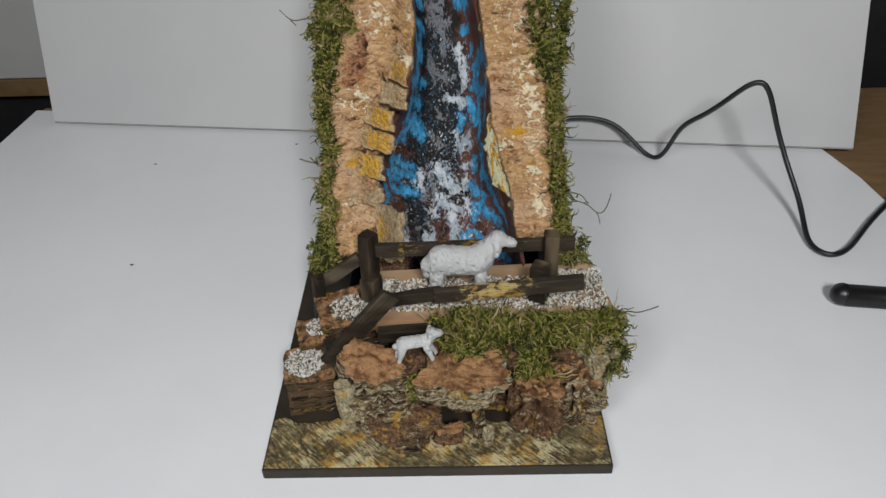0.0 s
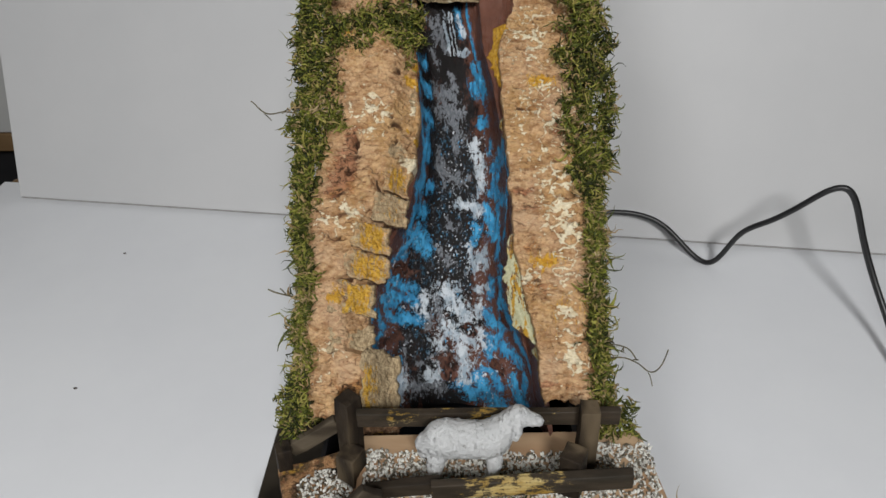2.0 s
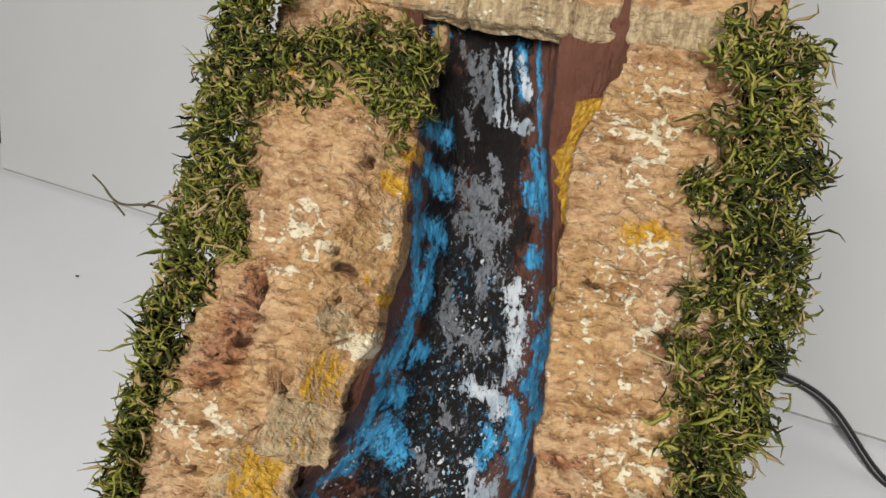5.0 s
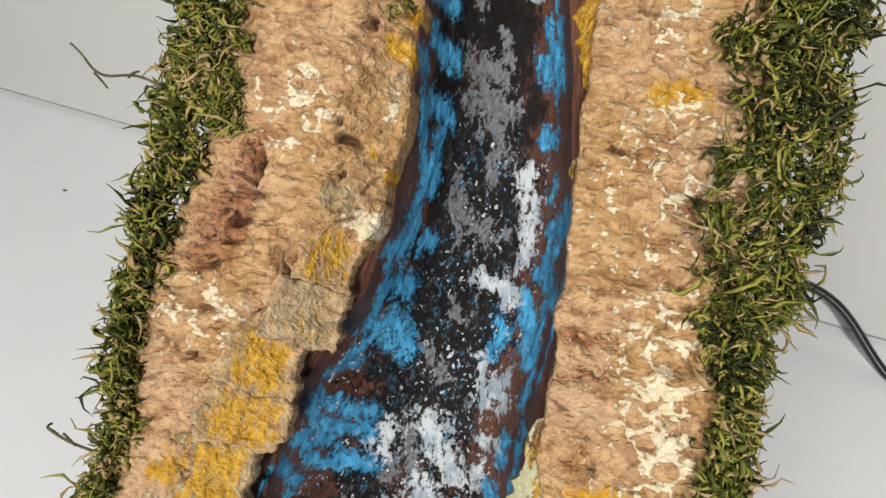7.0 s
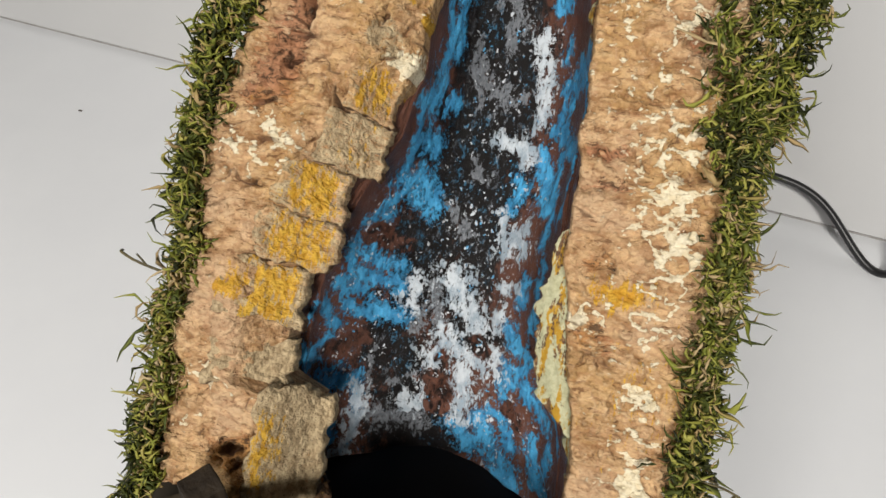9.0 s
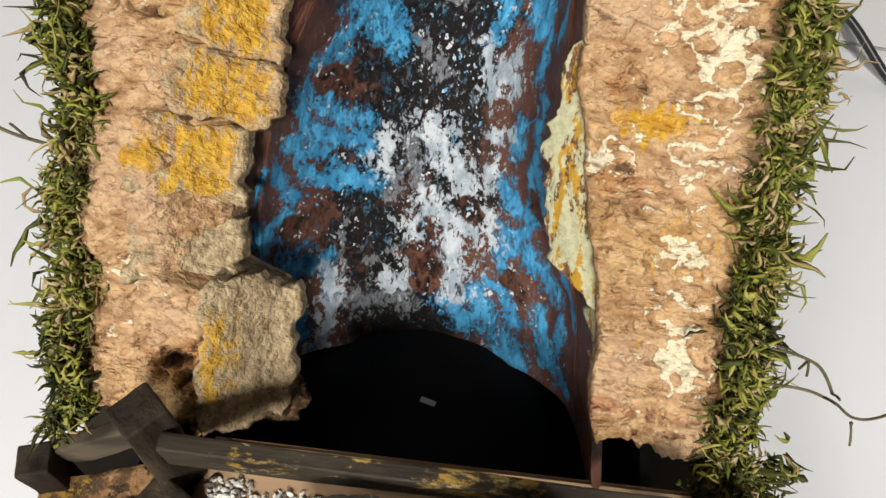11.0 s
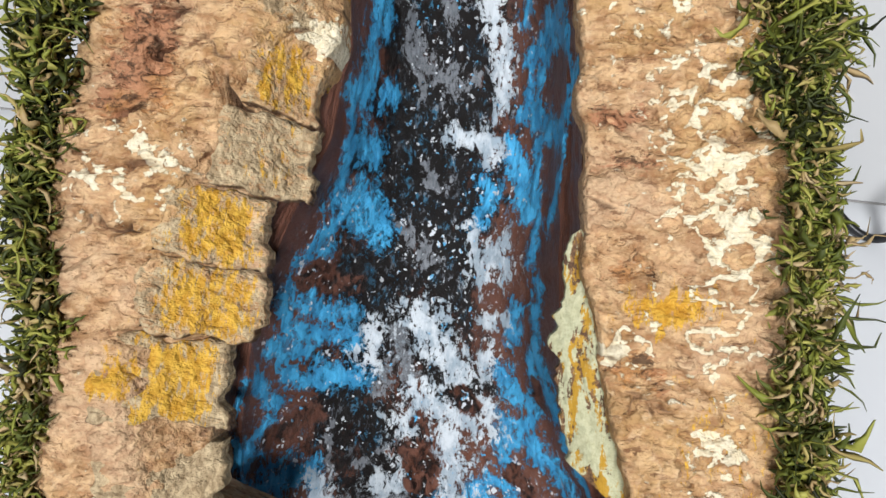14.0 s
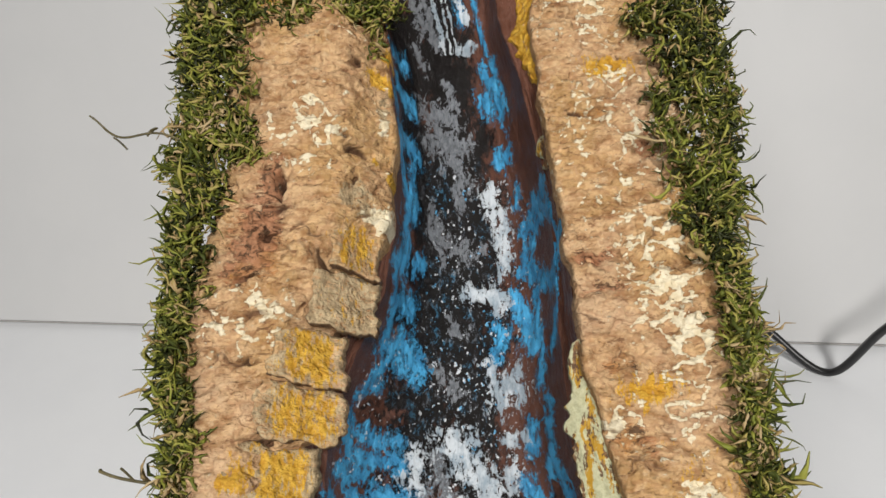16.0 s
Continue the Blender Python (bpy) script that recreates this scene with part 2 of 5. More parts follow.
def cork_material():
    n = Nodes("painted_cork")
    fine = n.noise(520, 5, 0.66, (1, 1, 1))
    mid = n.noise(170, 5, 0.66, (0.8, 1.6, 1.6))
    big = n.noise(32, 4, 0.6)
    pore = n.noise(230, 5, 0.70, (0.7, 1.8, 1.8))
    flake = n.cells(420, (0.8, 1.7, 1.7), 0.0016)
    col = n.mix(n.step(mid, 0.34, 0.60), (0.31, 0.168, 0.072), (0.60, 0.395, 0.212))
    col = n.mix(n.math("MULTIPLY", n.step(big, 0.50, 0.62), 0.45), col, (0.53, 0.33, 0.125))
    col = n.mix(n.math("MULTIPLY", n.step(big, 0.48, 0.38), 0.6), col, (0.58, 0.40, 0.25))
    col = n.mix(n.math("MULTIPLY", n.step(fine, 0.53, 0.66), 0.6), col, (0.63, 0.45, 0.27))
    col = n.mix(n.math("MULTIPLY", n.step(flake, 0.45, 0.78), 0.36), col, (0.30, 0.13, 0.055))
    col = n.mix(n.math("MULTIPLY", n.step(pore, 0.42, 0.34), 0.8), col, (0.15, 0.062, 0.026))
    col = n.mix(n.math("MULTIPLY", n.step(n.noise(620, 4, 0.6, (0.7, 1.7, 1.7)), 0.40, 0.32), 0.4), col, (0.20, 0.085, 0.035))
    rough_mid = n.math("MULTIPLY", n.math("SUBTRACT", n.noise(420, 7, 0.78, (0.6, 1.6, 1.6)), 0.5), 1.9)
    col = n.mix(n.math("MULTIPLY", n.step(n.math("ADD", n.attr("rust"), n.math("MULTIPLY", rough_mid, 1.7)), 0.50, 0.66), 0.85), col, n.mix(n.step(n.noise(260, 5, 0.7, (0.8, 1.5, 1.5)), 0.40, 0.52), (0.040, 0.013, 0.006), n.mix(n.step(big, 0.45, 0.6), (0.40, 0.185, 0.095), (0.48, 0.24, 0.075))))
    grey = n.mix(n.step(n.noise(300, 5, 0.7, (2.6, 1, 1)), 0.36, 0.64), (0.28, 0.20, 0.11), (0.54, 0.42, 0.255))
    grey = n.mix(n.math("MULTIPLY", n.step(n.noise(260, 4, 0.7, (0.5, 3.2, 3.2)), 0.40, 0.33), 0.8), grey, (0.10, 0.07, 0.04))
    col = n.mix(n.step(n.math("ADD", n.attr("bark"), rough_mid), 0.42, 0.55), col, grey)
    och = n.math("ADD", n.attr("ochre"), n.math("MULTIPLY", n.math("SUBTRACT", n.noise(330, 7, 0.8, (2.2, 0.6, 0.6)), 0.5), 2.8))
    col = n.mix(n.math("MULTIPLY", n.step(och, 0.44, 0.58), 0.92), col, n.mix(n.step(fine, 0.4, 0.6), (0.47, 0.23, 0.008), (0.66, 0.39, 0.04)))
    brush = n.math("ADD", n.math("MULTIPLY", n.attr("cream"), 0.78), n.math("MULTIPLY", n.math("SUBTRACT", n.attr("worm"), 0.5), 0.75))
    brush = n.math("ADD", brush, n.math("MULTIPLY", n.math("SUBTRACT", n.noise(520, 6, 0.75), 0.5), 1.5))
    brush = n.math("SUBTRACT", brush, n.math("MULTIPLY", n.step(flake, 0.35, 0.75), 0.3))
    paint = n.step(brush, 0.50, 0.56)
    col = n.mix(n.math("MULTIPLY", paint, 0.95), col, n.mix(n.step(fine, 0.4, 0.6), (0.72, 0.615, 0.41), (0.80, 0.72, 0.53)))
    # shade of pits, cracks and plates' lower edges, put into the colour
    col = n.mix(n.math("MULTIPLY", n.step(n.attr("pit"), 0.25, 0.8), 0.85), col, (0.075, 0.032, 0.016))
    h = n.math("ADD", n.math("ADD", n.math("MULTIPLY", fine, 0.8), n.math("MULTIPLY", mid, 0.8)), pore)
    n.bump(n.math("ADD", n.math("SUBTRACT", h, n.math("MULTIPLY", flake, 0.45)), n.math("MULTIPLY", paint, 0.30)), 0.85, 0.0016)
    return n.done(col, 0.75, 0.3)


CORK = cork_material()


def lichen_material():
    n = Nodes("lichen_green_bark")
    long_ = (1.8, 0.6, 0.6)
    a, b = n.noise(170, 4, 0.65, long_, 0.0, 0.5), n.noise(150, 4, 0.65, long_, 0.9, 0.5)
    fine = n.noise(700, 6, 0.78)
    worn = n.math("MULTIPLY", n.math("SUBTRACT", fine, 0.5), 0.35)
    col = n.mix(n.step(fine, 0.38, 0.62), (0.085, 0.045, 0.025), (0.24, 0.13, 0.06))
    col = n.mix(n.math("MULTIPLY", n.step(n.math("ADD", b, worn), 0.49, 0.53), 0.92), col, n.mix(fine, (0.34, 0.18, 0.010), (0.56, 0.33, 0.035)))
    col = n.mix(n.math("MULTIPLY", n.step(n.math("ADD", a, worn), 0.44, 0.48), 0.95), col, n.mix(n.step(fine, 0.35, 0.65), (0.36, 0.36, 0.22), (0.50, 0.50, 0.33)))
    n.bump(n.math("ADD", n.math("ADD", a, b), n.math("MULTIPLY", fine, 0.5)), 0.7, 0.0014)
    return n.done(col, 0.7, 0.3)


LICHEN = lichen_material()


def water_material():
    n = Nodes("painted_water")
    flow = (1.0, 0.5, 0.5)
    dry = n.noise(900, 6, 0.8, flow, 0.0, 0.4)
    dab = n.noise(330, 5, 0.7, (1, 0.7, 0.7), 0.3, 0.8)
    haze = n.noise(130, 6, 0.7, (1, 0.6, 0.6))
    fine = n.noise(1500, 4, 0.7)
    tone = n.noise(240, 5, 0.7, flow, 0.4)

    def mask(name, near, far, lo, hi):
        """The painted area with a torn, dry-brushed edge."""
        torn = n.math("ADD", n.math("MULTIPLY", n.math("SUBTRACT", dry, 0.5), near), n.math("MULTIPLY", n.math("SUBTRACT", dab, 0.5), far))
        return n.step(n.math("ADD", n.attr(name), torn), lo, hi)
    brown = n.mix(n.step(haze, 0.3, 0.7), (0.105, 0.042, 0.026), (0.155, 0.066, 0.044))
    dark = n.mix(fine, (0.004, 0.003, 0.003), (0.012, 0.009, 0.008))
    black = n.step(n.math("ADD", n.attr("black"), n.math("ADD", n.math("MULTIPLY", n.math("SUBTRACT", haze, 0.5), 3.2), n.math("MULTIPLY", n.math("SUBTRACT", dry, 0.5), 2.2))), -0.05, 0.50)
    col = n.mix(black, brown, dark)
    scum = n.math("MULTIPLY", n.step(n.math("ADD", dry, n.math("MULTIPLY", n.math("SUBTRACT", dab, 0.5), 0.9)), 0.56, 0.62), n.attr("spray"))
    col = n.mix(n.math("MULTIPLY", scum, 0.55), col, n.mix(n.step(tone, 0.45, 0.55), (0.06, 0.25, 0.42), (0.20, 0.22, 0.25)))
    wash = n.step(n.math("ADD", n.attr("blue"), n.math("ADD", n.math("MULTIPLY", n.math("SUBTRACT", n.noise(1100, 6, 0.85, flow), 0.5), 7.0), n.math("MULTIPLY", n.math("SUBTRACT", tone, 0.5), 4.0))), 0.15, 0.5)
    col = n.mix(n.math("MULTIPLY", wash, 0.7), col, (0.045, 0.26, 0.48))
    col = n.mix(n.math("MULTIPLY", mask("grey", 5.0, 5.4, 0.30, 0.42), 0.94), col, n.mix(n.step(dry, 0.35, 0.65), (0.105, 0.112, 0.125), (0.235, 0.25, 0.27)))
    col = n.mix(n.math("MULTIPLY", mask("blue", 5.6, 5.6, 0.08, 0.28), 0.95), col, n.mix(n.step(tone, 0.38, 0.62), (0.045, 0.27, 0.52), (0.085, 0.45, 0.78)))
    col = n.mix(n.math("MULTIPLY", mask("white", 6.4, 6.4, 0.06, 0.24), 0.95), col, n.mix(n.step(tone, 0.40, 0.60), (0.34, 0.41, 0.47), (0.62, 0.67, 0.71)))
    col = n.mix(mask("brown", 3.0, 2.4, -0.05, 0.15), col, n.mix(n.step(dab, 0.40, 0.60), dark, brown))
    drop = n.math("MULTIPLY", n.step(n.math("ADD", n.cells(640, (1, 0.7, 0.7), 0.0016), n.math("MULTIPLY", n.math("SUBTRACT", dab, 0.5), 1.3)), 0.18, 0.13), n.attr("spray"))
    col = n.mix(drop, col, n.mix(n.step(tone, 0.42, 0.48), (0.09, 0.36, 0.62), (0.62, 0.65, 0.68)))
    thick = n.math("MAXIMUM", mask("blue", 5.6, 5.6, 0.0, 0.4), mask("white", 5.4, 5.4, -0.1, 0.3))
    n.bump(n.math("ADD", n.math("ADD", n.math("MULTIPLY", dab, 0.7), n.math("MULTIPLY", dry, 0.5)), n.math("MULTIPLY", thick, 0.4)), 0.8, 0.0016)
    return n.done(col, n.math("ADD", 0.20, n.math("MULTIPLY", dry, 0.25)), 0.24)


WATER = water_material()


def moss_material():
    n = Nodes("dyed_moss")
    r = n.add("ShaderNodeNewGeometry").outputs["Random Per Island"]
    ramp = n.add("ShaderNodeValToRGB")
    ramp.color_ramp.elements[0].color = (0.012, 0.014, 0.003, 1)
    ramp.color_ramp.elements[1].color = (0.42, 0.33, 0.19, 1)
    for p, c in ((0.22, (0.055, 0.068, 0.010)), (0.42, (0.175, 0.190, 0.026)), (0.60, (0.30, 0.28, 0.062)), (0.74, (0.31, 0.215, 0.095))):
        e = ramp.color_ramp.elements.new(p)
        e.color = (*c, 1)
    patch = n.step(n.noise(45, 3, 0.6), 0.42, 0.66)
    n.link(n.math("ADD", n.math("MULTIPLY", n.math("POWER", r, 1.45), 0.78), n.math("MULTIPLY", patch, 0.22)), ramp.inputs[0])
    n.bsdf.inputs["Subsurface Weight"].default_value = 0.0
    return n.done(ramp.outputs[0], 0.6, 0.3)


MOSS = moss_material()


def ground_material():
    n = Nodes("brushed_ground_paint")
    streak = n.noise(420, 7, 0.75, (2.2, 0.35, 1), 0.0, 0.6, -0.85)
    other = n.noise(160, 7, 0.75, (1.0, 1.0, 1), 0.0, 1.2)
    big = n.noise(55, 5, 0.65)
    col = n.mix(n.step(n.math("ADD", other, n.math("MULTIPLY", n.math("SUBTRACT", streak, 0.5), 0.8)), 0.38, 0.64), (0.050, 0.038, 0.020), (0.21, 0.165, 0.078))
    och = n.math("ADD", n.noise(70, 6, 0.75), n.math("MULTIPLY", n.math("SUBTRACT", streak, 0.5), 0.5))
    col = n.mix(n.math("MULTIPLY", n.step(och, 0.50, 0.62), 0.75), col, (0.48, 0.27, 0.04))
    m = n.math("ADD", n.math("MULTIPLY", n.math("SUBTRACT", big, 0.5), 0.7), n.math("ADD", n.math("MULTIPLY", streak, 0.75), n.math("MULTIPLY", other, 0.25)))
    col = n.mix(n.math("MULTIPLY", n.step(m, 0.51, 0.62), 0.85), col, (0.56, 0.50, 0.29))
    n.bump(n.math("ADD", streak, other), 0.6, 0.0010)
    return n.done(col, 0.65, 0.35)


GROUND = ground_material()


def rock_material():
    n = Nodes("cork_bark_rock")
    strata = n.noise(200, 7, 0.75, (0.35, 0.35, 2.2), 0.0, 0.9)
    fine = n.noise(520, 6, 0.78)
    big = n.noise(70, 5, 0.65)
    side = n.mix(n.step(strata, 0.42, 0.56), (0.012, 0.007, 0.004), (0.12, 0.075, 0.038))
    side = n.mix(n.math("MULTIPLY", n.step(n.math("ADD", n.attr("red"), n.math("MULTIPLY", n.math("SUBTRACT", big, 0.5), 2.0)), 0.45, 0.6), 0.8), side, n.mix(n.step(fine, 0.4, 0.6), (0.06, 0.03, 0.016), (0.26, 0.145, 0.078)))
    layer = n.math("ADD", n.noise(230, 7, 0.78, (0.4, 0.4, 1.9), 0.3, 0.8), n.math("MULTIPLY", n.math("SUBTRACT", n.attr("cream"), 0.5), 0.35))
    side = n.mix(n.math("MULTIPLY", n.step(layer, 0.51, 0.56), 0.92), side, n.mix(n.step(fine, 0.4, 0.62), (0.24, 0.20, 0.115), (0.58, 0.51, 0.33)))
    side = n.mix(n.math("MULTIPLY", n.step(n.noise(110, 6, 0.75, (1, 1, 1.3)), 0.57, 0.62), 0.7), side, (0.50, 0.29, 0.04))
    top = n.mix(n.step(n.noise(150, 6, 0.75), 0.36, 0.60), (0.16, 0.072, 0.031), (0.45, 0.25, 0.115))
    top = n.mix(n.math("MULTIPLY", n.step(fine, 0.56, 0.66), 0.5), top, (0.82, 0.58, 0.36))
    top = n.mix(n.math("MULTIPLY", n.step(n.noise(300, 6, 0.8), 0.42, 0.34), 0.85), top, (0.16, 0.06, 0.025))
    up = n.math("ADD", n.attr("top"), n.math("MULTIPLY", n.math("SUBTRACT", n.noise(180, 5, 0.7), 0.5), 0.9))
    col = n.mix(n.step(up, 0.44, 0.56), side, top)
    # hollows and grooves darkened: their shade is put into the colour
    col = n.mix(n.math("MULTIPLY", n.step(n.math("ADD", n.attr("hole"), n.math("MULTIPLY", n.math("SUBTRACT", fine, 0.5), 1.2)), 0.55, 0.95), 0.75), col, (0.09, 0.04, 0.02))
    n.bump(n.math("ADD", strata, n.math("MULTIPLY", fine, 0.7)), 1.0, 0.0018)
    return n.done(col, 0.8, 0.25)


ROCK = rock_material()


def figure_material():
    n = Nodes("white_plastic_figure")
    f = n.step(n.noise(190, 5, 0.7), 0.58, 0.68)
    col = n.mix(n.math("MULTIPLY", f, 0.7), (0.62, 0.63, 0.63), (0.16, 0.155, 0.14))
    col = n.mix(n.math("MULTIPLY", n.step(n.noise(420, 6, 0.75), 0.57, 0.66), 0.5), col, (0.40, 0.40, 0.39))
    n.bump(n.math("ADD", n.noise(330, 6, 0.75), n.noise(140, 3, 0.6)), 0.9, 0.0026)
    return n.done(col, 0.5, 0.4)


FIGURE = figure_material()

# ---------------------------------------------------------------- the room and the table


def slab(name, x0, x1, y0, y1, z0, z1, mat, kind="", label="", cat="", bevel=0.0):
    bm = box_bm((x1 - x0, y1 - y0, z1 - z0), Matrix.Translation(((x0 + x1) / 2, (y0 + y1) / 2, (z0 + z1) / 2)), bevel)
    return tagged(part(name, bm, mat, None), label, cat, kind=kind)


slab("floor", -2.5, 2.5, -2.5, 2.5, -0.80, -0.74, FLOOR, "structure", "brown boarded floor of the room", "floor")
slab("ceiling", -2.5, 2.5, -2.5, 2.5, 1.9, 1.96, WALL, "structure", "plain pale ceiling of the room", "ceiling")
slab("wall_north", -2.5, 2.5, 2.44, 2.5, -0.74, 1.9, WALL, "structure", "plain grey painted wall", "wall")
slab("wall_south", -2.5, 2.5, -2.5, -2.44, -0.74, 1.9, WALL, "structure", "plain grey painted wall", "wall")
slab("wall_east", 2.44, 2.5, -2.44, 2.44, -0.74, 1.9, WALL, "structure", "plain grey painted wall", "wall")
slab("wall_west", -2.5, -2.44, -2.44, 2.44, -0.74, 1.9, WALL, "structure", "plain grey painted wall", "wall")

table = thing("table", "brown wooden table under a white sheet", "table", at=(0, 0, -0.03))
part("tabletop", box_bm((1.17, 0.94, 0.026), Matrix.Translation((0.18, -0.03, 0.0125)), 0.003), TABLE_WOOD, table)
for sx in (-0.34, 0.70):
    for sy in (-0.44, 0.38):
        part("leg", box_bm((0.05, 0.05, 0.71), Matrix.Translation((sx, sy, -0.355)), 0.003), TABLE_WOOD, table)

SHEET = [(-0.409, 0.36), (-0.404, 0.425), (0.321, 0.342), (0.340, 0.27), (0.43, -0.49), (-0.47, -0.49)]


def flat_sheet(name, corners, z0, z1, mat):
    bm = bmesh.new()
    f = bm.faces.new([bm.verts.new((x, y, z0)) for x, y in corners])
    r = bmesh.ops.extrude_face_region(bm, geom=[f])
    for v in r["geom"]:
        if isinstance(v, bmesh.types.BMVert):
            v.co.z = z1
    return part(name, bm, mat, None)


tagged(flat_sheet("paper_sheet", SHEET, -0.0038, 0.0, PAPER), "large white card sheet covering the table", "paper")

# white board leaning back against its prop, its lower edge on the sheet
BOARD_LEAN = 23.0
edge = Vector((0.728, -0.084, 0)).normalized()
board_m = Matrix.Translation((-0.372, 0.394, 0.002)) @ pose(0, 0, 0, 0, 0, math.degrees(math.atan2(edge.y, edge.x))) @ pose(0, 0, 0, -BOARD_LEAN)
OUT_OF_SQUARE = Matrix(((1, 0, -0.055, 0), (0, 1, 0, 0), (0, 0, 1, 0), (0, 0, 0, 1)))
board = thing("backdrop_board", "white board leaning back behind the model", "board")
part("sheet", box_bm((0.728, 0.004, 0.4988), board_m @ OUT_OF_SQUARE @ Matrix.Translation((0.364, 0.002, 0.2506)), 0.0004), BOARD, board)
# added thin strip: the dark seam between board and sheet as colour
part("cut_edge", box_bm((0.727, 0.0036, 0.0008), board_m @ Matrix.Translation((0.364, 0.002, 0.0006))), SEAM_SHADE, board, "grey strip painted as the shaded seam under the board")


# ---------------------------------------------------------------- the waterfall model
model = thing("waterfall_model", "handmade cork waterfall model on a dark brown base board", "model")
BX, BY = 0.0905, 0.325
part("base_board", box_bm((2 * BX, BY, 0.007), Matrix.Translation((0, BY / 2, 0.0035)), 0.0007), BASE_PAINT, model, "dark brown painted base board")
gx, gy = np.meshgrid(np.linspace(-BX + 0.001, BX - 0.001, 120), np.linspace(0.001, 0.06, 50))
edge_y = 0.030 + 0.010 * (fbm(gx, gx * 0, 0.012, 1, 3) - 0.5)
gy = 0.0008 + gy / 0.06 * edge_y
gz = 0.0074 + 0.0006 * fbm(gx, gy, 0.006, 0.004, 5)
part_top = np.stack([gx, gy, gz], -1)
grid_mesh("painted_ground", part_top, np.stack([gx, gy, gx * 0 + 0.0068], -1), GROUND, model, label="streaked cream and ochre ground paint")


def along(v, pairs):
    return np.interp(v, [p[0] for p in pairs], [p[1] for p in pairs])


# inner edges of the two cork banks and their outer edges, by height on the slope
LEFT_IN = [(0.11, -0.019), (0.145, -0.022), (0.149, -0.032), (0.178, -0.034), (0.181, -0.030), (0.206, -0.026), (0.22, -0.019), (0.235, -0.0115), (0.27, -0.0105), (0.30, -0.013), (0.33, -0.014)]
LEFT_OUT = [(0.11, -0.062), (0.20, -0.064), (0.23, -0.058), (0.25, -0.054), (0.33, -0.060)]
RIGHT_IN = [(0.11, 0.050), (0.13, 0.0475), (0.16, 0.0435), (0.18, 0.038), (0.20, 0.0345), (0.23, 0.0325), (0.29, 0.0275), (0.296, 0.029), (0.312, 0.033), (0.33, 0.034)]
RIGHT_OUT = [(0.11, 0.077), (0.20, 0.071), (0.25, 0.066), (0.33, 0.064)]


def to_world(u, v, w):
    return np.stack([u, v * UP.y + w * OUT.y, v * UP.z + w * OUT.z], -1)


def blobs(u, v, spots):
    """Sum of soft ellipses (u, v, ru, rv, strength)."""
    total = u * 0
    for a, b, ru, rv, k in spots:
        total = np.maximum(total, k * np.exp(-(((u - a) / ru) ** 2 + ((v - b) / rv) ** 2)))
    return total


def bank(name, inner, outer, v0, v1, profile, thick, marks, seed, label):
    nv, nu = int((v1 - v0) / 0.00045), 120
    s, v = np.meshgrid(np.linspace(0, 1, nu), np.linspace(v0, v1, nv))
    a, b = along(v, inner), along(v, outer)
    jag = (fbm(v, v * 0, 0.007, 1, seed, 5) - 0.5) * 0.0032
    v = v + (0.006 * (fbm(s, s * 0, 0.12, 1, seed + 20, 5) - 0.5)) * (1 - smooth(v0, v0 + 0.02, v))
    a = a + jag * np.sign(a - b)
    u = a + (b - a) * s
    lump = fbm(u, v, 0.016, 0.020, seed + 1, 3) - 0.5
    grain = fbm(u, v, 0.0055, 0.0030, seed + 2, 5) - 0.5
    bend = 0.004 * fbm(u, v, 0.006, 0.006, seed + 7, 2)
    worm = 1 - smooth(0.015, 0.13, np.abs(fbm(u + bend, v - bend, 0.0052, 0.0036, seed + 5, 4) - 0.5))
    shelf = fbm(u + bend, v, 0.0042, 0.0021, seed + 41, 5) * 6
    shelf = (np.floor(shelf) + smooth(0.42, 0.58, shelf - np.floor(shelf))) / 6 - 0.5
    crack = np.abs(fbm(u + bend, v, 0.020, 0.0075, seed + 3, 3) - 0.5)
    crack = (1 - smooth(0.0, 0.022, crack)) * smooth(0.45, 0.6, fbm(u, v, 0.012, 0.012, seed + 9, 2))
    mu = u + 0.006 * (fbm(u, v, 0.004, 0.004, seed + 31, 4) - 0.5)
    mv = v + 0.005 * (fbm(u, v, 0.004, 0.004, seed + 33, 4) - 0.5)
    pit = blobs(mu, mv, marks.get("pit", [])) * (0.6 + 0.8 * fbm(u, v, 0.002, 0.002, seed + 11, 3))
    w = profile(u, v, s) + 0.0034 * lump + 0.0034 * grain + 0.0014 * shelf + 0.0024 * (fbm(u, v, 0.0020, 0.0013, seed + 51, 3) - 0.5) + 0.0005 * worm * np.clip(blobs(mu, mv, marks["cream"]), 0, 1) - 0.0013 * crack - 0.006 * np.clip(pit, 0, 1) + np.clip(blobs(mu, mv, marks["rust"]), 0, 1) * (0.008 * (fbm(u, v, 0.0032, 0.0022, seed + 61, 4) - 0.5) - 0.002)
    rim = smooth(0, 0.018, s) * smooth(0, 0.06, 1 - s)
    w = w - 0.0012 * (1 - rim)
    attrs = {k: blobs(mu, mv, marks.get(k, [])) for k in ("cream", "ochre", "bark", "rust")}
    attrs["worm"] = worm
    # the sunken pits and cracks are darkened in colour too, as shade
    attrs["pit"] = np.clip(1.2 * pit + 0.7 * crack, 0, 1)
    top, low = to_world(u, v, w), to_world(u, v, np.minimum(w - 0.006, profile(u, v, s) - thick))
    if inner[0][1] < outer[0][1]:
        return grid_mesh(name, top, low, CORK, model, attrs, label)
    return grid_mesh(name, top[:, ::-1], low[:, ::-1], CORK, model, {k: x[:, ::-1] for k, x in attrs.items()}, label)


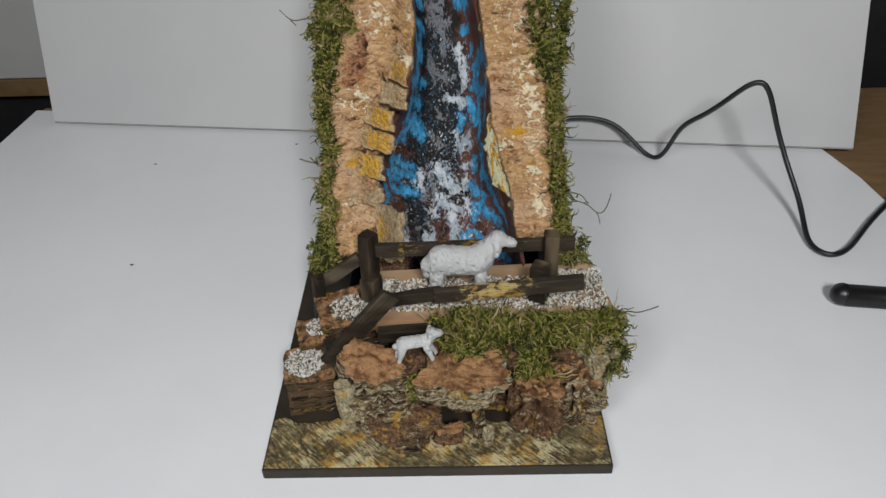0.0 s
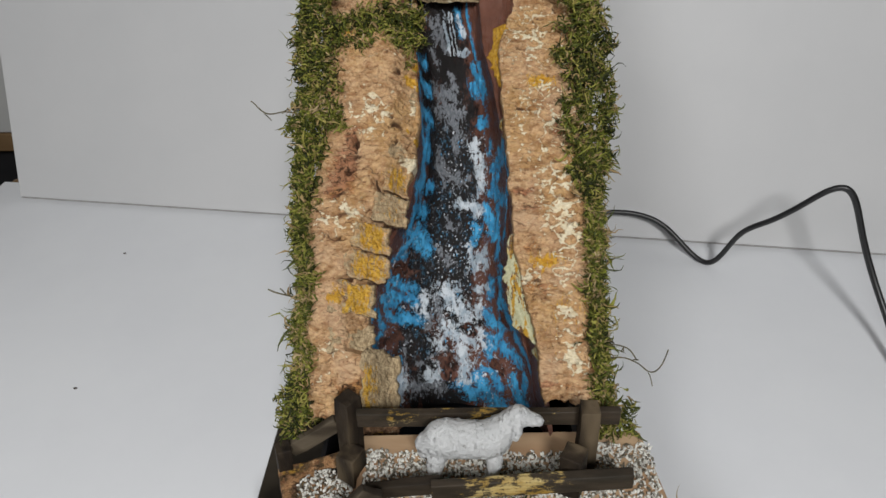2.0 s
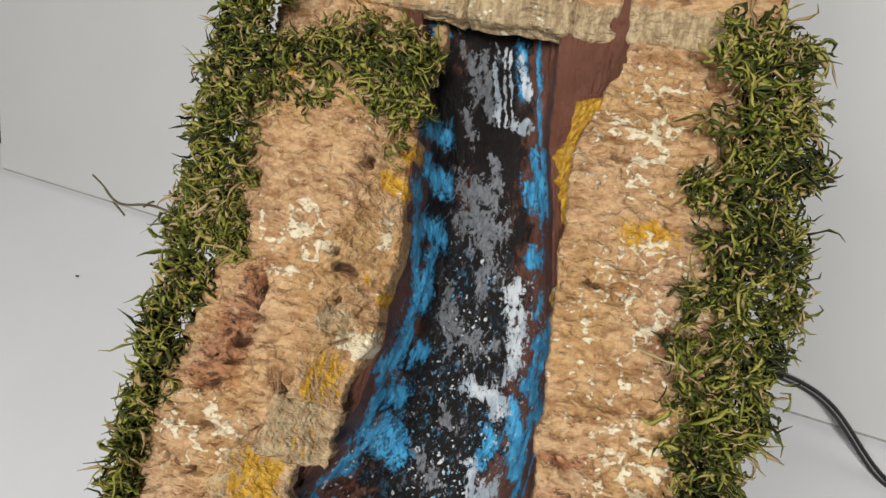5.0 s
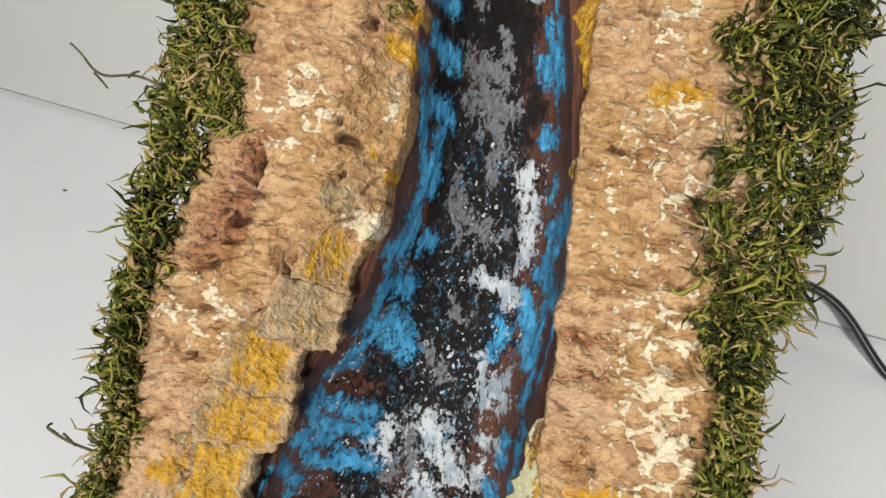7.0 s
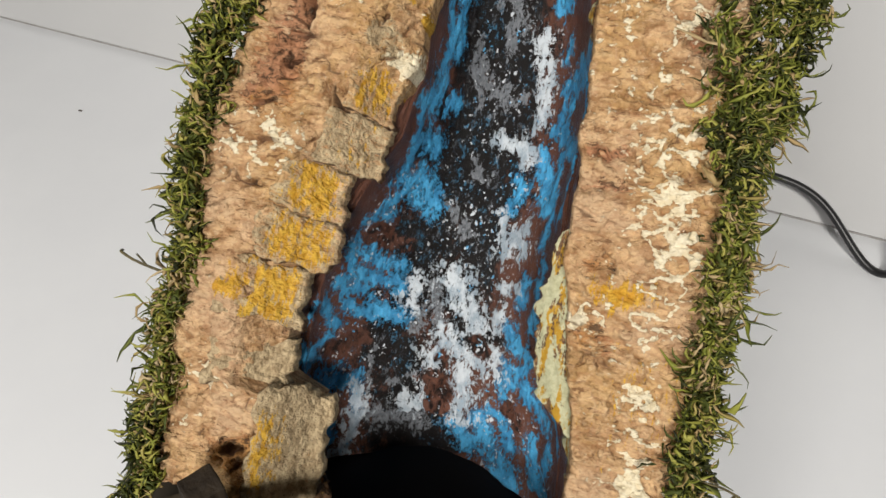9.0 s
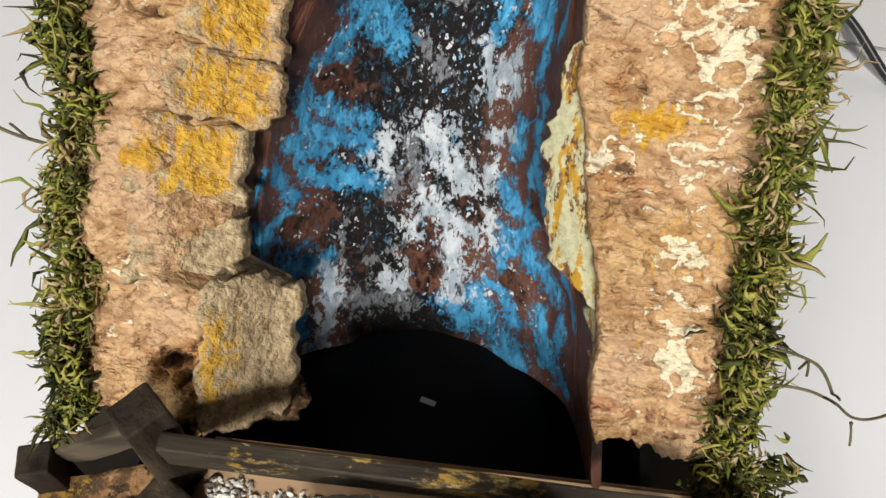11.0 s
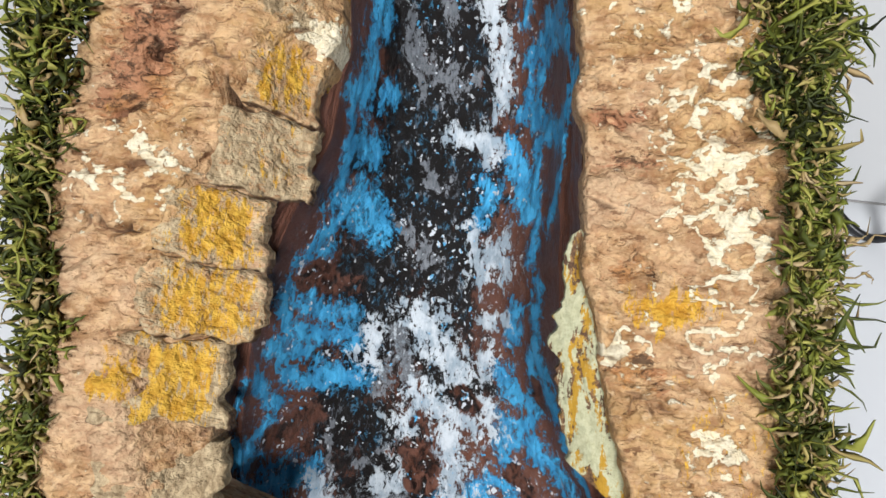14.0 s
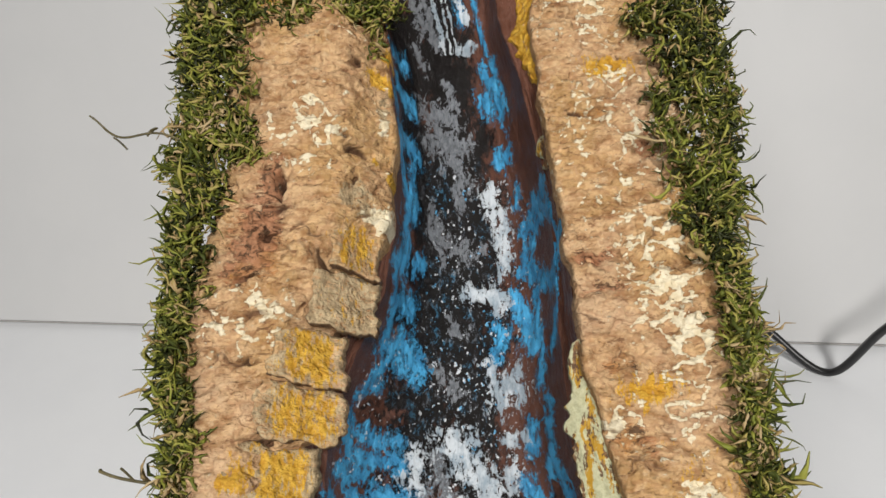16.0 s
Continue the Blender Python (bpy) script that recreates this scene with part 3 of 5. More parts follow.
LEFT_MARKS = {
    "cream": [(-0.0132, 0.2362, 0.0046, 0.0040, 1.8), (-0.0105, 0.2428, 0.0012, 0.0055, 1.3), (-0.017, 0.2382, 0.0013, 0.0014, 1.0), (-0.0287, 0.2561, 0.0049, 0.0088, 0.85), (-0.039, 0.2595, 0.004, 0.0084, 0.8), (-0.0468, 0.2052, 0.0103, 0.0058, 0.95), (-0.0458, 0.2125, 0.0082, 0.005, 0.95), (-0.0432, 0.2108, 0.0095, 0.0058, 0.85), (-0.0469, 0.1487, 0.0066, 0.0038, 0.95), (-0.0515, 0.1356, 0.005, 0.0033, 0.6), (-0.0457, 0.1474, 0.0069, 0.0036, 0.8), (-0.022, 0.2898, 0.0053, 0.0037, 0.85), (-0.0305, 0.2617, 0.0052, 0.0109, 0.9), (-0.034, 0.2523, 0.0043, 0.0073, 0.7), (-0.013, 0.2635, 0.0019, 0.0056, 1.0)],
    "ochre": [(-0.0138, 0.2758, 0.0043, 0.004, 0.95), (-0.0147, 0.2521, 0.0018, 0.0017, 0.8), (-0.0098, 0.2472, 0.0012, 0.0062, 0.95), (-0.0196, 0.2258, 0.0048, 0.0067, 0.85), (-0.013, 0.2248, 0.0019, 0.0039, 1.2), (-0.0129, 0.285, 0.0028, 0.0026, 0.8), (-0.0188, 0.2962, 0.004, 0.0034, 0.8), (-0.0479, 0.2998, 0.0065, 0.0058, 0.5), (-0.0465, 0.1716, 0.0045, 0.0035, 0.7), (-0.0285, 0.1397, 0.0031, 0.0063, 0.8), (-0.0456, 0.1739, 0.0057, 0.006, 0.4)],
    "bark": [(-0.013, 0.2668, 0.0029, 0.0053, 0.7), (-0.0205, 0.2406, 0.0048, 0.0043, 0.75), (-0.0173, 0.2371, 0.0021, 0.003, 0.8), (-0.0241, 0.1349, 0.0049, 0.0116, 0.8), (-0.032, 0.2864, 0.0053, 0.0028, 0.5)],
    "rust": [(-0.0447, 0.2293, 0.0078, 0.012, 1.25), (-0.0406, 0.2444, 0.0032, 0.0084, 1.2), (-0.0476, 0.2215, 0.0054, 0.0057, 1.0), (-0.0355, 0.1294, 0.0091, 0.0061, 1.2), (-0.0483, 0.3016, 0.0074, 0.0058, 0.8), (-0.0294, 0.1258, 0.0037, 0.0038, 1.1), (-0.0415, 0.1799, 0.0027, 0.0016, 0.7)],
    "pit": [(-0.0203, 0.2532, 0.0031, 0.0017, 1.3), (-0.0232, 0.2568, 0.0015, 0.0011, 0.9), (-0.0208, 0.2796, 0.0013, 0.0011, 1.3), (-0.0278, 0.222, 0.0009, 0.0043, 1.1), (-0.0307, 0.2256, 0.0006, 0.0022, 0.8), (-0.0384, 0.2428, 0.0009, 0.005, 1.3), (-0.0417, 0.2292, 0.0013, 0.0013, 1.1), (-0.0266, 0.218, 0.0016, 0.0008, 0.9), (-0.0211, 0.2439, 0.001, 0.0021, 0.8), (-0.0395, 0.2362, 0.0034, 0.0008, 0.9), (-0.0387, 0.1299, 0.002, 0.0015, 1.1), (-0.0331, 0.1332, 0.0017, 0.0011, 1.0), (-0.0311, 0.1272, 0.0027, 0.0018, 1.2), (-0.0364, 0.1252, 0.002, 0.0013, 1.0), (-0.0412, 0.1257, 0.0015, 0.0012, 0.9), (-0.0344, 0.129, 0.0012, 0.001, 0.9), (-0.0421, 0.1798, 0.0024, 0.0012, 1.2), (-0.0369, 0.2921, 0.0018, 0.0011, 0.9), (-0.0369, 0.193, 0.0038, 0.0005, 0.8), (-0.0463, 0.1979, 0.0059, 0.0005, 0.6), (-0.0463, 0.2191, 0.0041, 0.0007, 0.8)],
}
RIGHT_MARKS = {
    "cream": [(0.058, 0.203, 0.0112, 0.0200, 1.14), (0.056, 0.186, 0.0075, 0.0100, 1.08), (0.060, 0.148, 0.0063, 0.0125, 1.14), (0.046, 0.295, 0.0150, 0.0150, 0.84), (0.055, 0.225, 0.0125, 0.0125, 0.90), (0.050, 0.255, 0.0200, 0.0250, 0.60), (0.042, 0.182, 0.0050, 0.0037, 1.32), (0.044, 0.312, 0.010, 0.005, 0.9), (0.052, 0.270, 0.012, 0.008, 0.75), (0.060, 0.165, 0.006, 0.006, 0.8)],
    "ochre": [(0.049, 0.189, 0.009, 0.004, 0.8), (0.048, 0.275, 0.008, 0.004, 0.85), (0.06, 0.165, 0.014, 0.02, 0.32), (0.060, 0.235, 0.008, 0.008, 0.3)],
    "bark": [(0.046, 0.276, 0.006, 0.002, 0.5)],
    "rust": [(0.040, 0.222, 0.007, 0.002, 1.0), (0.042, 0.214, 0.006, 0.002, 0.9), (0.044, 0.178, 0.008, 0.004, 0.7), (0.042, 0.195, 0.005, 0.002, 0.8), (0.056, 0.252, 0.004, 0.005, 0.8), (0.052, 0.133, 0.01, 0.002, 0.8), (0.042, 0.262, 0.008, 0.003, 0.7)],
    "pit": [(0.061, 0.219, 0.008, 0.0008, 0.6), (0.046, 0.130, 0.012, 0.001, 0.5), (0.037, 0.292, 0.006, 0.0012, 0.5), (0.048, 0.236, 0.01, 0.0008, 0.4), (0.040, 0.262, 0.006, 0.002, 0.4)],
}
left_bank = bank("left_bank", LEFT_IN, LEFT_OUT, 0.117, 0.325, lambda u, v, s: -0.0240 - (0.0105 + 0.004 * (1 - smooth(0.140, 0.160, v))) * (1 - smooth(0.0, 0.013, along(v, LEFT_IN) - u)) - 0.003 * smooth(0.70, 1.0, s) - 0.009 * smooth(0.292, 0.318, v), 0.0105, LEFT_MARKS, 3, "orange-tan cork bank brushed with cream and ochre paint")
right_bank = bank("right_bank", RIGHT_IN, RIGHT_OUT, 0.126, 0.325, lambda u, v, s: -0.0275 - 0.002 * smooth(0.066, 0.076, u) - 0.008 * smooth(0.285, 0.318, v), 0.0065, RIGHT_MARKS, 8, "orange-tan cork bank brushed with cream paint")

# bark plates that step down to the channel
PLATES = [(-0.0225, 0.2128, 0.0140, 0.0140, 0.40, 0.6), (-0.0310, 0.1995, 0.0160, 0.0128, 1.0, 0.5), (-0.0330, 0.1862, 0.0175, 0.0130, 0.9, 0.5), (-0.0390, 0.1715, 0.0190, 0.0150, 0.95, 0.7), (-0.0390, 0.1535, 0.0190, 0.0150, 0.05, 1.0), (-0.0255, 0.131, 0.0150, 0.0310, 0.45, 0.9), (-0.0200, 0.2265, 0.0105, 0.0130, 0.8, 0.4)]
for k, (u, v, lu, lv, ochre, grey) in enumerate(PLATES):
    s, r = np.meshgrid(np.linspace(-0.5, 0.5, 36), np.linspace(-0.5, 0.5, 28))
    uu = u + lu * s * (1 + 0.55 * (fbm(r * lv, r * 0, 0.0028, 1, 50 + k, 5) - 0.5)) + 0.0012 * (fbm(r, r * 0, 0.2, 1, k) - 0.5)
    vv = v + lv * r * (1 + 0.45 * (fbm(s * lu, s * 0, 0.0028, 1, 70 + k, 5) - 0.5)) - 0.0025 * s
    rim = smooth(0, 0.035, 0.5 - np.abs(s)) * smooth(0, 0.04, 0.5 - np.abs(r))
    ww = -0.0228 - (0.0108, 0.0108, 0.0112, 0.0115, 0.0115, 0.0172, 0.0108)[k] * smooth(-0.55, 0.5, s) - (0.06 if k == 5 else 0.21) * (vv - v) + 0.0016 * (fbm(uu, vv, 0.0022, 0.008, 30 + k, 5) - 0.5) + 0.0012 * (fbm(uu, vv, 0.006, 0.0022, 34 + k, 4) - 0.5) - 0.0010 * (1 - rim)
    off = -0.3 if k == 5 else 0.05
    och = 0.70 * ochre * (1.7 if k == 5 else 1.0) * np.exp(-((s - off) / (0.26 if k == 5 else 0.42)) ** 4 - (r / (0.35 if k == 5 else 0.6)) ** 4)
    z = och * 0
    # lower edge coloured dark for the shaded crack below each plate
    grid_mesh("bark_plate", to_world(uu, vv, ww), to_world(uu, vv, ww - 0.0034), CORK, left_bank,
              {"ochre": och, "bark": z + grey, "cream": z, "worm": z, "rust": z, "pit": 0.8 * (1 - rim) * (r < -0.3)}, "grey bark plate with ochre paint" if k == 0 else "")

# the brown trough that carries the painted water: its walls and floor by height on the slope
CH_LEFT = [(0.105, -0.0330), (0.145, -0.0335), (0.157, -0.0332), (0.172, -0.0315), (0.184, -0.0300), (0.191, -0.0275), (0.203, -0.0225), (0.219, -0.0150), (0.235, -0.0118), (0.270, -0.0108), (0.290, -0.0118), (0.330, -0.0190)]
CH_RIGHT = [(0.105, 0.0490), (0.140, 0.0440), (0.160, 0.0385), (0.172, 0.0345), (0.192, 0.0325), (0.230, 0.0325), (0.247, 0.0315), (0.262, 0.0285), (0.280, 0.0245), (0.300, 0.0195), (0.330, 0.0175)]
CH_FLOOR = [(0.105, -0.0985), (0.140, -0.0935), (0.160, -0.0905), (0.190, -0.0860), (0.220, -0.0830), (0.245, -0.0800), (0.262, -0.0760), (0.280, -0.0715), (0.295, -0.0660), (0.310, -0.0590), (0.330, -0.0480)]
GIRTH = 80.0


def channel_points(q, v, deep):
    """Points of the trough: q runs from rim to rim (-1..1), round below and steep above; deep pushes the surface outwards."""
    floor_w = along(v, CH_FLOOR)
    left, right = along(v, CH_LEFT), along(v, CH_RIGHT)
    mid = (left + right) / 2
    half = (right - left) / 2 + deep
    a = np.clip(np.abs(q) / 0.6, 0, 1) * math.pi / 2
    keen = 1.0 - 0.25 * smooth(0.19, 0.22, v)
    tall = np.where(q < 0, 0.036, 0.034) * (1 - 0.45 * smooth(0.275, 0.32, v))
    rim = np.where(q < 0, -0.0385, -0.0335)
    k = np.clip((np.abs(q) - 0.6) / 0.4, 0, 1)
    flare = np.where(q < 0, 0.0025, np.maximum(0.0, along(v, RIGHT_IN) + 0.0006 - right))
    x = mid + np.sign(q) * (half * np.sin(a) ** keen + flare * k ** 0.6)
    top = floor_w + tall
    w = floor_w - deep + tall * (1 - np.cos(a) ** keen) + (np.maximum(rim, top) - top) * k ** 1.6
    along_v = v + 0.14 * (-0.045 - w) * (1 - smooth(0.12, 0.18, v))
    return to_world(x, along_v, w)


# strokes of the brush: place round the trough and height at both ends, half width, all in millimetres
BLUE_LEFT = [(-31, 257, -35, 244, 1.3), (-35, 244, -38, 231, 2.1), (-24, 236, -27, 233, 1.1), (-42, 226, -37, 216, 1.0), (-28, 222, -27, 220, 2.2), (-34, 212, -33, 207, 1.8), (-27, 211, -15, 203, 2.4), (-27, 208, -34, 195, 1.1), (-36, 194, -29, 196, 1.0), (35, 250, 54, 239, 1.4)]
BLUE_RIGHT = [(54, 239, 67, 228, 1.1), (41, 244, 21, 244, 0.9), (23, 246, 23, 233, 0.9), (27, 238, 34, 243, 0.9), (22, 232, 50, 221, 1.4), (52, 223, 58, 229, 1.0), (14, 225, 25, 212, 1.3), (25, 212, 27, 208, 1.3), (47, 215, 38, 204, 0.7), (32, 209, 31, 196, 0.9), (10, 210, 9, 205, 1.3)]
WHITE = [(13, 251, 11, 235, 1.3), (11, 235, 9, 232, 1.0), (0, 227, 7, 226, 1.3), (7, 226, 10, 222, 1.0), (18, 199, 22, 194, 2.0), (15, 194, 7, 205, 0.7)]
GREY = [(-15, 252, -12, 245, 2.3), (-12, 243, -1, 240, 2.5), (-6, 220, -3, 214, 1.3), (-11, 205, -5, 202, 1.5), (-6, 200, 1, 195, 1.7), (0, 238, 2, 241, 1.5)]
BLACK = [(-33, 231, 1, 232, 2.6), (-22, 222, -1, 221, 4.1), (-13, 214, 3, 212, 4.1), (-18, 197, -9, 192, 1.8), (0, 249, 2, 245, 1.8), (-17, 209, 1, 205, 2.2)]
BLUE_LOW_LEFT = [(-37, 187, -36, 177, 1.5), (-29, 183, -17, 181, 1.6), (-31, 176, -16, 175, 1.6), (-39, 173, -27, 171, 1.2), (-23, 165, -15, 164, 2.0), (-50, 167, -56, 161, 1.3), (-44, 167, -35, 159, 1.1), (-32, 165, -23, 162, 1.1), (-54, 152, -43, 149, 2.1), (-47, 144, -50, 142, 1.4), (-41, 153, -37, 155, 1.0), (-37, 139, -29, 138, 2.3), (-42, 138, -35, 131, 1.0), (-25, 140, -25, 125, 0.8)]
BLUE_LOW_RIGHT = [(-33, 120, -35, 114, 1.1), (-31, 120, -32, 116, 0.6), (26, 184, 24, 178, 1.3), (20, 168, 22, 162, 1.5), (18, 154, 17, 140, 1.3), (32, 174, 27, 154, 1.0), (20, 147, 25, 155, 1.1), (25, 149, 33, 139, 2.1), (16, 134, 19, 122, 0.8), (29, 130, 30, 117, 1.4), (30, 117, 40, 114, 1.2), (37, 132, 35, 123, 0.9), (2, 125, 7, 118, 1.7), (10, 126, 20, 110, 2.0), (7, 127, 14, 133, 1.2)]
WHITE_LOW = [(0, 181, 5, 172, 2.7), (5, 172, 9, 166, 2.8), (15, 181, 22, 182, 1.0), (18, 173, 15, 166, 1.1), (-5, 152, -6, 136, 1.5), (1, 157, 8, 149, 2.8), (5, 146, 3, 129, 2.5), (14, 158, 15, 149, 1.3), (-11, 128, -5, 130, 1.7), (-24, 134, -25, 120, 1.3), (-28, 110, -25, 116, 1.2), (-11, 177, -11, 169, 1.7), (-5, 140, -6, 132, 1.0)]
GREY_LOW = [(-19, 123, -7, 124, 3.4), (-7, 169, -10, 160, 2.1), (-15, 136, -10, 140, 1.0), (-21, 149, -21, 133, 0.8), (-5, 177, -2, 164, 2.1), (0, 133, 6, 126, 1.3)]
BLACK_LOW = [(-22, 152, -11, 148, 1.8), (-21, 132, -12, 130, 0.8), (-7, 115, 2, 116, 3.1), (-12, 158, -11, 150, 1.1), (-15, 144, -9, 144, 1.0), (-7, 186, -3, 182, 1.2), (8, 188, 13, 184, 1.2)]
BROWN_LOW = [(-4, 140, -2, 135, 2.2), (-3, 135, -2, 128, 1.7), (-32, 190, -19, 189, 1.4), (-39, 150, -31, 151, 1.2), (31, 166, 31, 162, 0.9), (18, 139, 21, 132, 1.0), (-28, 154, -24, 153, 0.9), (9, 160, 11, 156, 1.0)]
BLUE_TOP = [(-34, 321, -26, 321, 1.8), (-49, 306, -46, 294, 0.8), (-43, 295, -24, 297, 1.4), (-40, 285, -24, 283, 1.4), (-44, 277, -35, 252, 1.2), (-36, 271, -23, 268, 1.7), (19, 322, 27, 301, 0.8), (9, 322, 12, 312, 1.0), (22, 293, 26, 281, 2.0), (15, 286, 18, 285, 2.1)]
WHITE_TOP = [(0, 322, 0, 303, 0.4), (2, 322, 3, 303, 0.4), (4, 321, 6, 306, 0.4), (9, 319, 14, 312, 1.0), (7, 304, 20, 303, 1.0)]
GREY_TOP = [(-13, 321, -6, 311, 2.0), (-14, 305, -11, 298, 1.7), (-17, 285, -4, 283, 3.0), (-14, 275, -1, 275, 3.2), (-3, 269, 0, 260, 1.7), (0, 294, 1, 279, 1.1), (-3, 320, -2, 305, 1.2)]
BLACK_TOP = [(-34, 316, -29, 299, 2.8), (-7, 294, -7, 294, 2.5), (-20, 267, -8, 260, 3.0), (-15, 292, 7, 297, 2.5), (1, 266, 0, 250, 2.2), (-3, 313, 1, 302, 2.5), (-5, 323, 1, 319, 2.4), (-28, 280, -18, 277, 1.7)]
BLUE_MID = [(29, 293, 27, 281, 1.9), (25, 269, 15, 268, 1.1), (43, 250, 29, 246, 1.6), (21, 253, 25, 256, 1.1), (80, 232, 26, 224, 1.1), (18, 232, 39, 227, 0.9), (14, 222, 24, 210, 1.0), (29, 219, 29, 208, 0.9), (7, 215, 14, 212, 1.1), (-29, 265, -27, 250, 1.4), (-39, 269, -37, 268, 1.3), (-33, 253, -35, 244, 1.7), (-36, 238, -42, 231, 1.8), (-34, 222, -26, 219, 1.7), (-30, 208, -20, 205, 2.3)]
WHITE_MID = [(10, 260, 7, 254, 1.4), (9, 252, 10, 241, 1.1), (8, 238, 9, 233, 0.8), (2, 226, 7, 226, 1.2), (16, 195, 18, 197, 2.3)]
GREY_MID = [(-11, 286, -7, 275, 2.2), (-13, 274, 0, 273, 1.6), (-3, 261, -2, 254, 1.6), (-17, 248, -12, 239, 2.0), (-8, 241, -2, 241, 1.5), (-4, 200, 1, 195, 1.7)]
BLUE_RIM = [(34, 178, 36, 162, 1.1), (37, 160, 40, 147, 1.3), (34, 192, 34, 180, 0.8), (44, 146, 46, 138, 1.0)]
DEEP = [(-24, 322, -22, 262, 13), (-16, 262, -14, 205, 14), (-2, 322, -2, 200, 12), (-14, 205, -8, 176, 12), (-14, 165, -8, 112, 10), (4, 200, 6, 165, 8)]
SPRAY = [(4, 215, 4, 165, 15), (-22, 160, 16, 125, 14), (-30, 200, -34, 160, 9), (20, 130, 34, 115, 10), (-36, 150, -32, 118, 9), (14, 252, 24, 215, 10), (-8, 260, -6, 215, 10)]


def strokes(a, v, lists, soft=0.0):
    """How far inside the nearest stroke: 1 on its line, 0 at its edge, -1 one width outside."""
    total = a * 0 - 2
    for a0, v0, a1, v1, w in sum(lists, []):
        w = 1.65 * w + 0.75 + soft
        da, dv = a1 - a0, v1 - v0
        t = np.clip(((a - a0) * da + (v - v0) * dv) / max(1e-6, da * da + dv * dv), 0, 1)
        d = np.sqrt((a - a0 - t * da) ** 2 + (v - v0 - t * dv) ** 2)
        total = np.maximum(total, 1 - d / w)
    return total


ps, pv = np.meshgrid(np.linspace(-1, 1, 400), np.linspace(0.1085, 0.330, 640))
ps = np.where(ps < 0, ps * (0.52 + 0.48 * smooth(0.122, 0.140, pv)), ps)
girth = ps * GIRTH
mm_a = girth + 2.6 * (fbm(girth, pv * 1000, 2.6, 3.4, 81, 4) - 0.5) + 3.0 * (fbm(girth, pv * 1000, 7, 9, 85, 3) - 0.5)
mm_v = pv * 1000 + 3.4 * (fbm(girth, pv * 1000, 2.2, 3.8, 83, 4) - 0.5) + 3.0 * (fbm(girth, pv * 1000, 7, 9, 87, 3) - 0.5)
cover = {"blue": strokes(mm_a, mm_v, [BLUE_LEFT, BLUE_RIGHT, BLUE_LOW_LEFT, BLUE_LOW_RIGHT, BLUE_TOP, BLUE_MID, BLUE_RIM]), "white": np.maximum(strokes(mm_a, mm_v, [WHITE, WHITE_LOW, WHITE_MID]), strokes(mm_a, mm_v, [WHITE_TOP], -0.85)),
         "grey": strokes(mm_a, mm_v, [GREY, GREY_LOW, GREY_TOP, GREY_MID], -0.7), "black": np.maximum(strokes(mm_a, mm_v, [BLACK, BLACK_LOW, BLACK_TOP], 0.8), strokes(mm_a, mm_v, [DEEP])),
         "brown": strokes(mm_a, mm_v, [BROWN_LOW]), "spray": np.clip(strokes(mm_a, mm_v, [SPRAY]) * 1.6, 0, 1)}
relief = 0.0012 * (fbm(ps * 0.08, pv, 0.006, 0.010, 21, 5) - 0.5) + 0.0007 * np.clip(np.maximum(cover["white"], cover["blue"]) + 0.3, 0, 1) * fbm(ps * 0.08, pv, 0.002, 0.004, 23, 4)
relief = relief + 0.0010 * (fbm(ps * 0.08, pv, 0.020, 0.007, 25, 3) - 0.5)
grid_mesh("water_channel", channel_points(ps, pv, -relief), channel_points(ps, pv, 0 * relief + 0.0022), WATER, model, cover, "brown trough painted as falling blue and white water")

# painted bark strips that fill the seam between the channel and the right bank
for k, (u0, u1, v0, v1, w0, ochre) in enumerate([(0.0235, 0.0425, 0.146, 0.224, -0.0375, 0.0), (0.0395, 0.0470, 0.136, 0.158, -0.0440, 0.0), (0.0180, 0.0320, 0.274, 0.306, -0.0430, 1.0), (0.0290, 0.0350, 0.247, 0.277, -0.0405, 0.0)]):
    s, r = np.meshgrid(np.linspace(0, 1, 30), np.linspace(0, 1, 90))
    vv = v0 + (v1 - v0) * r
    edge = along(vv, RIGHT_IN) + (0.0020 if ochre else 0.0045)
    lean = (u1 - u0) * ((0.12 + 0.88 * r) if ochre else smooth(0, 0.18, r) * smooth(-0.05, 0.75, 1 - r)) * (0.55 + 0.40 * fbm(vv, vv * 0, 0.012, 1, 150 + k, 3)) + 0.0042 * (fbm(vv, vv * 0, 0.0083, 1, 155 + k, 3) - 0.5) + 0.0028 * (fbm(vv, vv * 0, 0.0019, 1, 158 + k, 3) - 0.5)
    uu = edge - lean * (1 - s)
    ww = -0.0310 + (w0 + 0.0310) * (1 - s) ** 1.3 * np.clip(lean / (u1 - u0), 0, 1.2) + 0.0018 * (fbm(uu, vv, 0.0025, 0.006, 160 + k, 5) - 0.5)
    z = uu * 0
    grid_mesh("bark_edging", to_world(uu, vv, ww), to_world(uu, vv, ww - 0.0022), CORK if ochre else LICHEN, right_bank,
              {"ochre": z + 0.75, "bark": z + 0.2, "cream": z, "worm": z, "rust": z, "pit": z}, "greenish cream painted bark beside the water" if k == 0 else "")

# cork ledge over the head of the channel
s, r = np.meshgrid(np.linspace(0, 1, 190), np.linspace(0, 1, 70))
lx = -0.060 + 0.128 * s
front = 0.2455 - 0.004 * (fbm(lx, lx * 0, 0.02, 1, 40) - 0.5)
lowz = 0.2060 - 0.004 * s + 0.006 * (fbm(lx, lx * 0, 0.014, 1, 41, 5) - 0.5)
lz = lowz + (0.245 - lowz) * r
ly = front + 0.012 * r + 0.004 * (fbm(lx, lz, 0.012, 0.006, 42, 5) - 0.5) + 0.005 * (1 - smooth(0, 0.12, r))
z = lx * 0
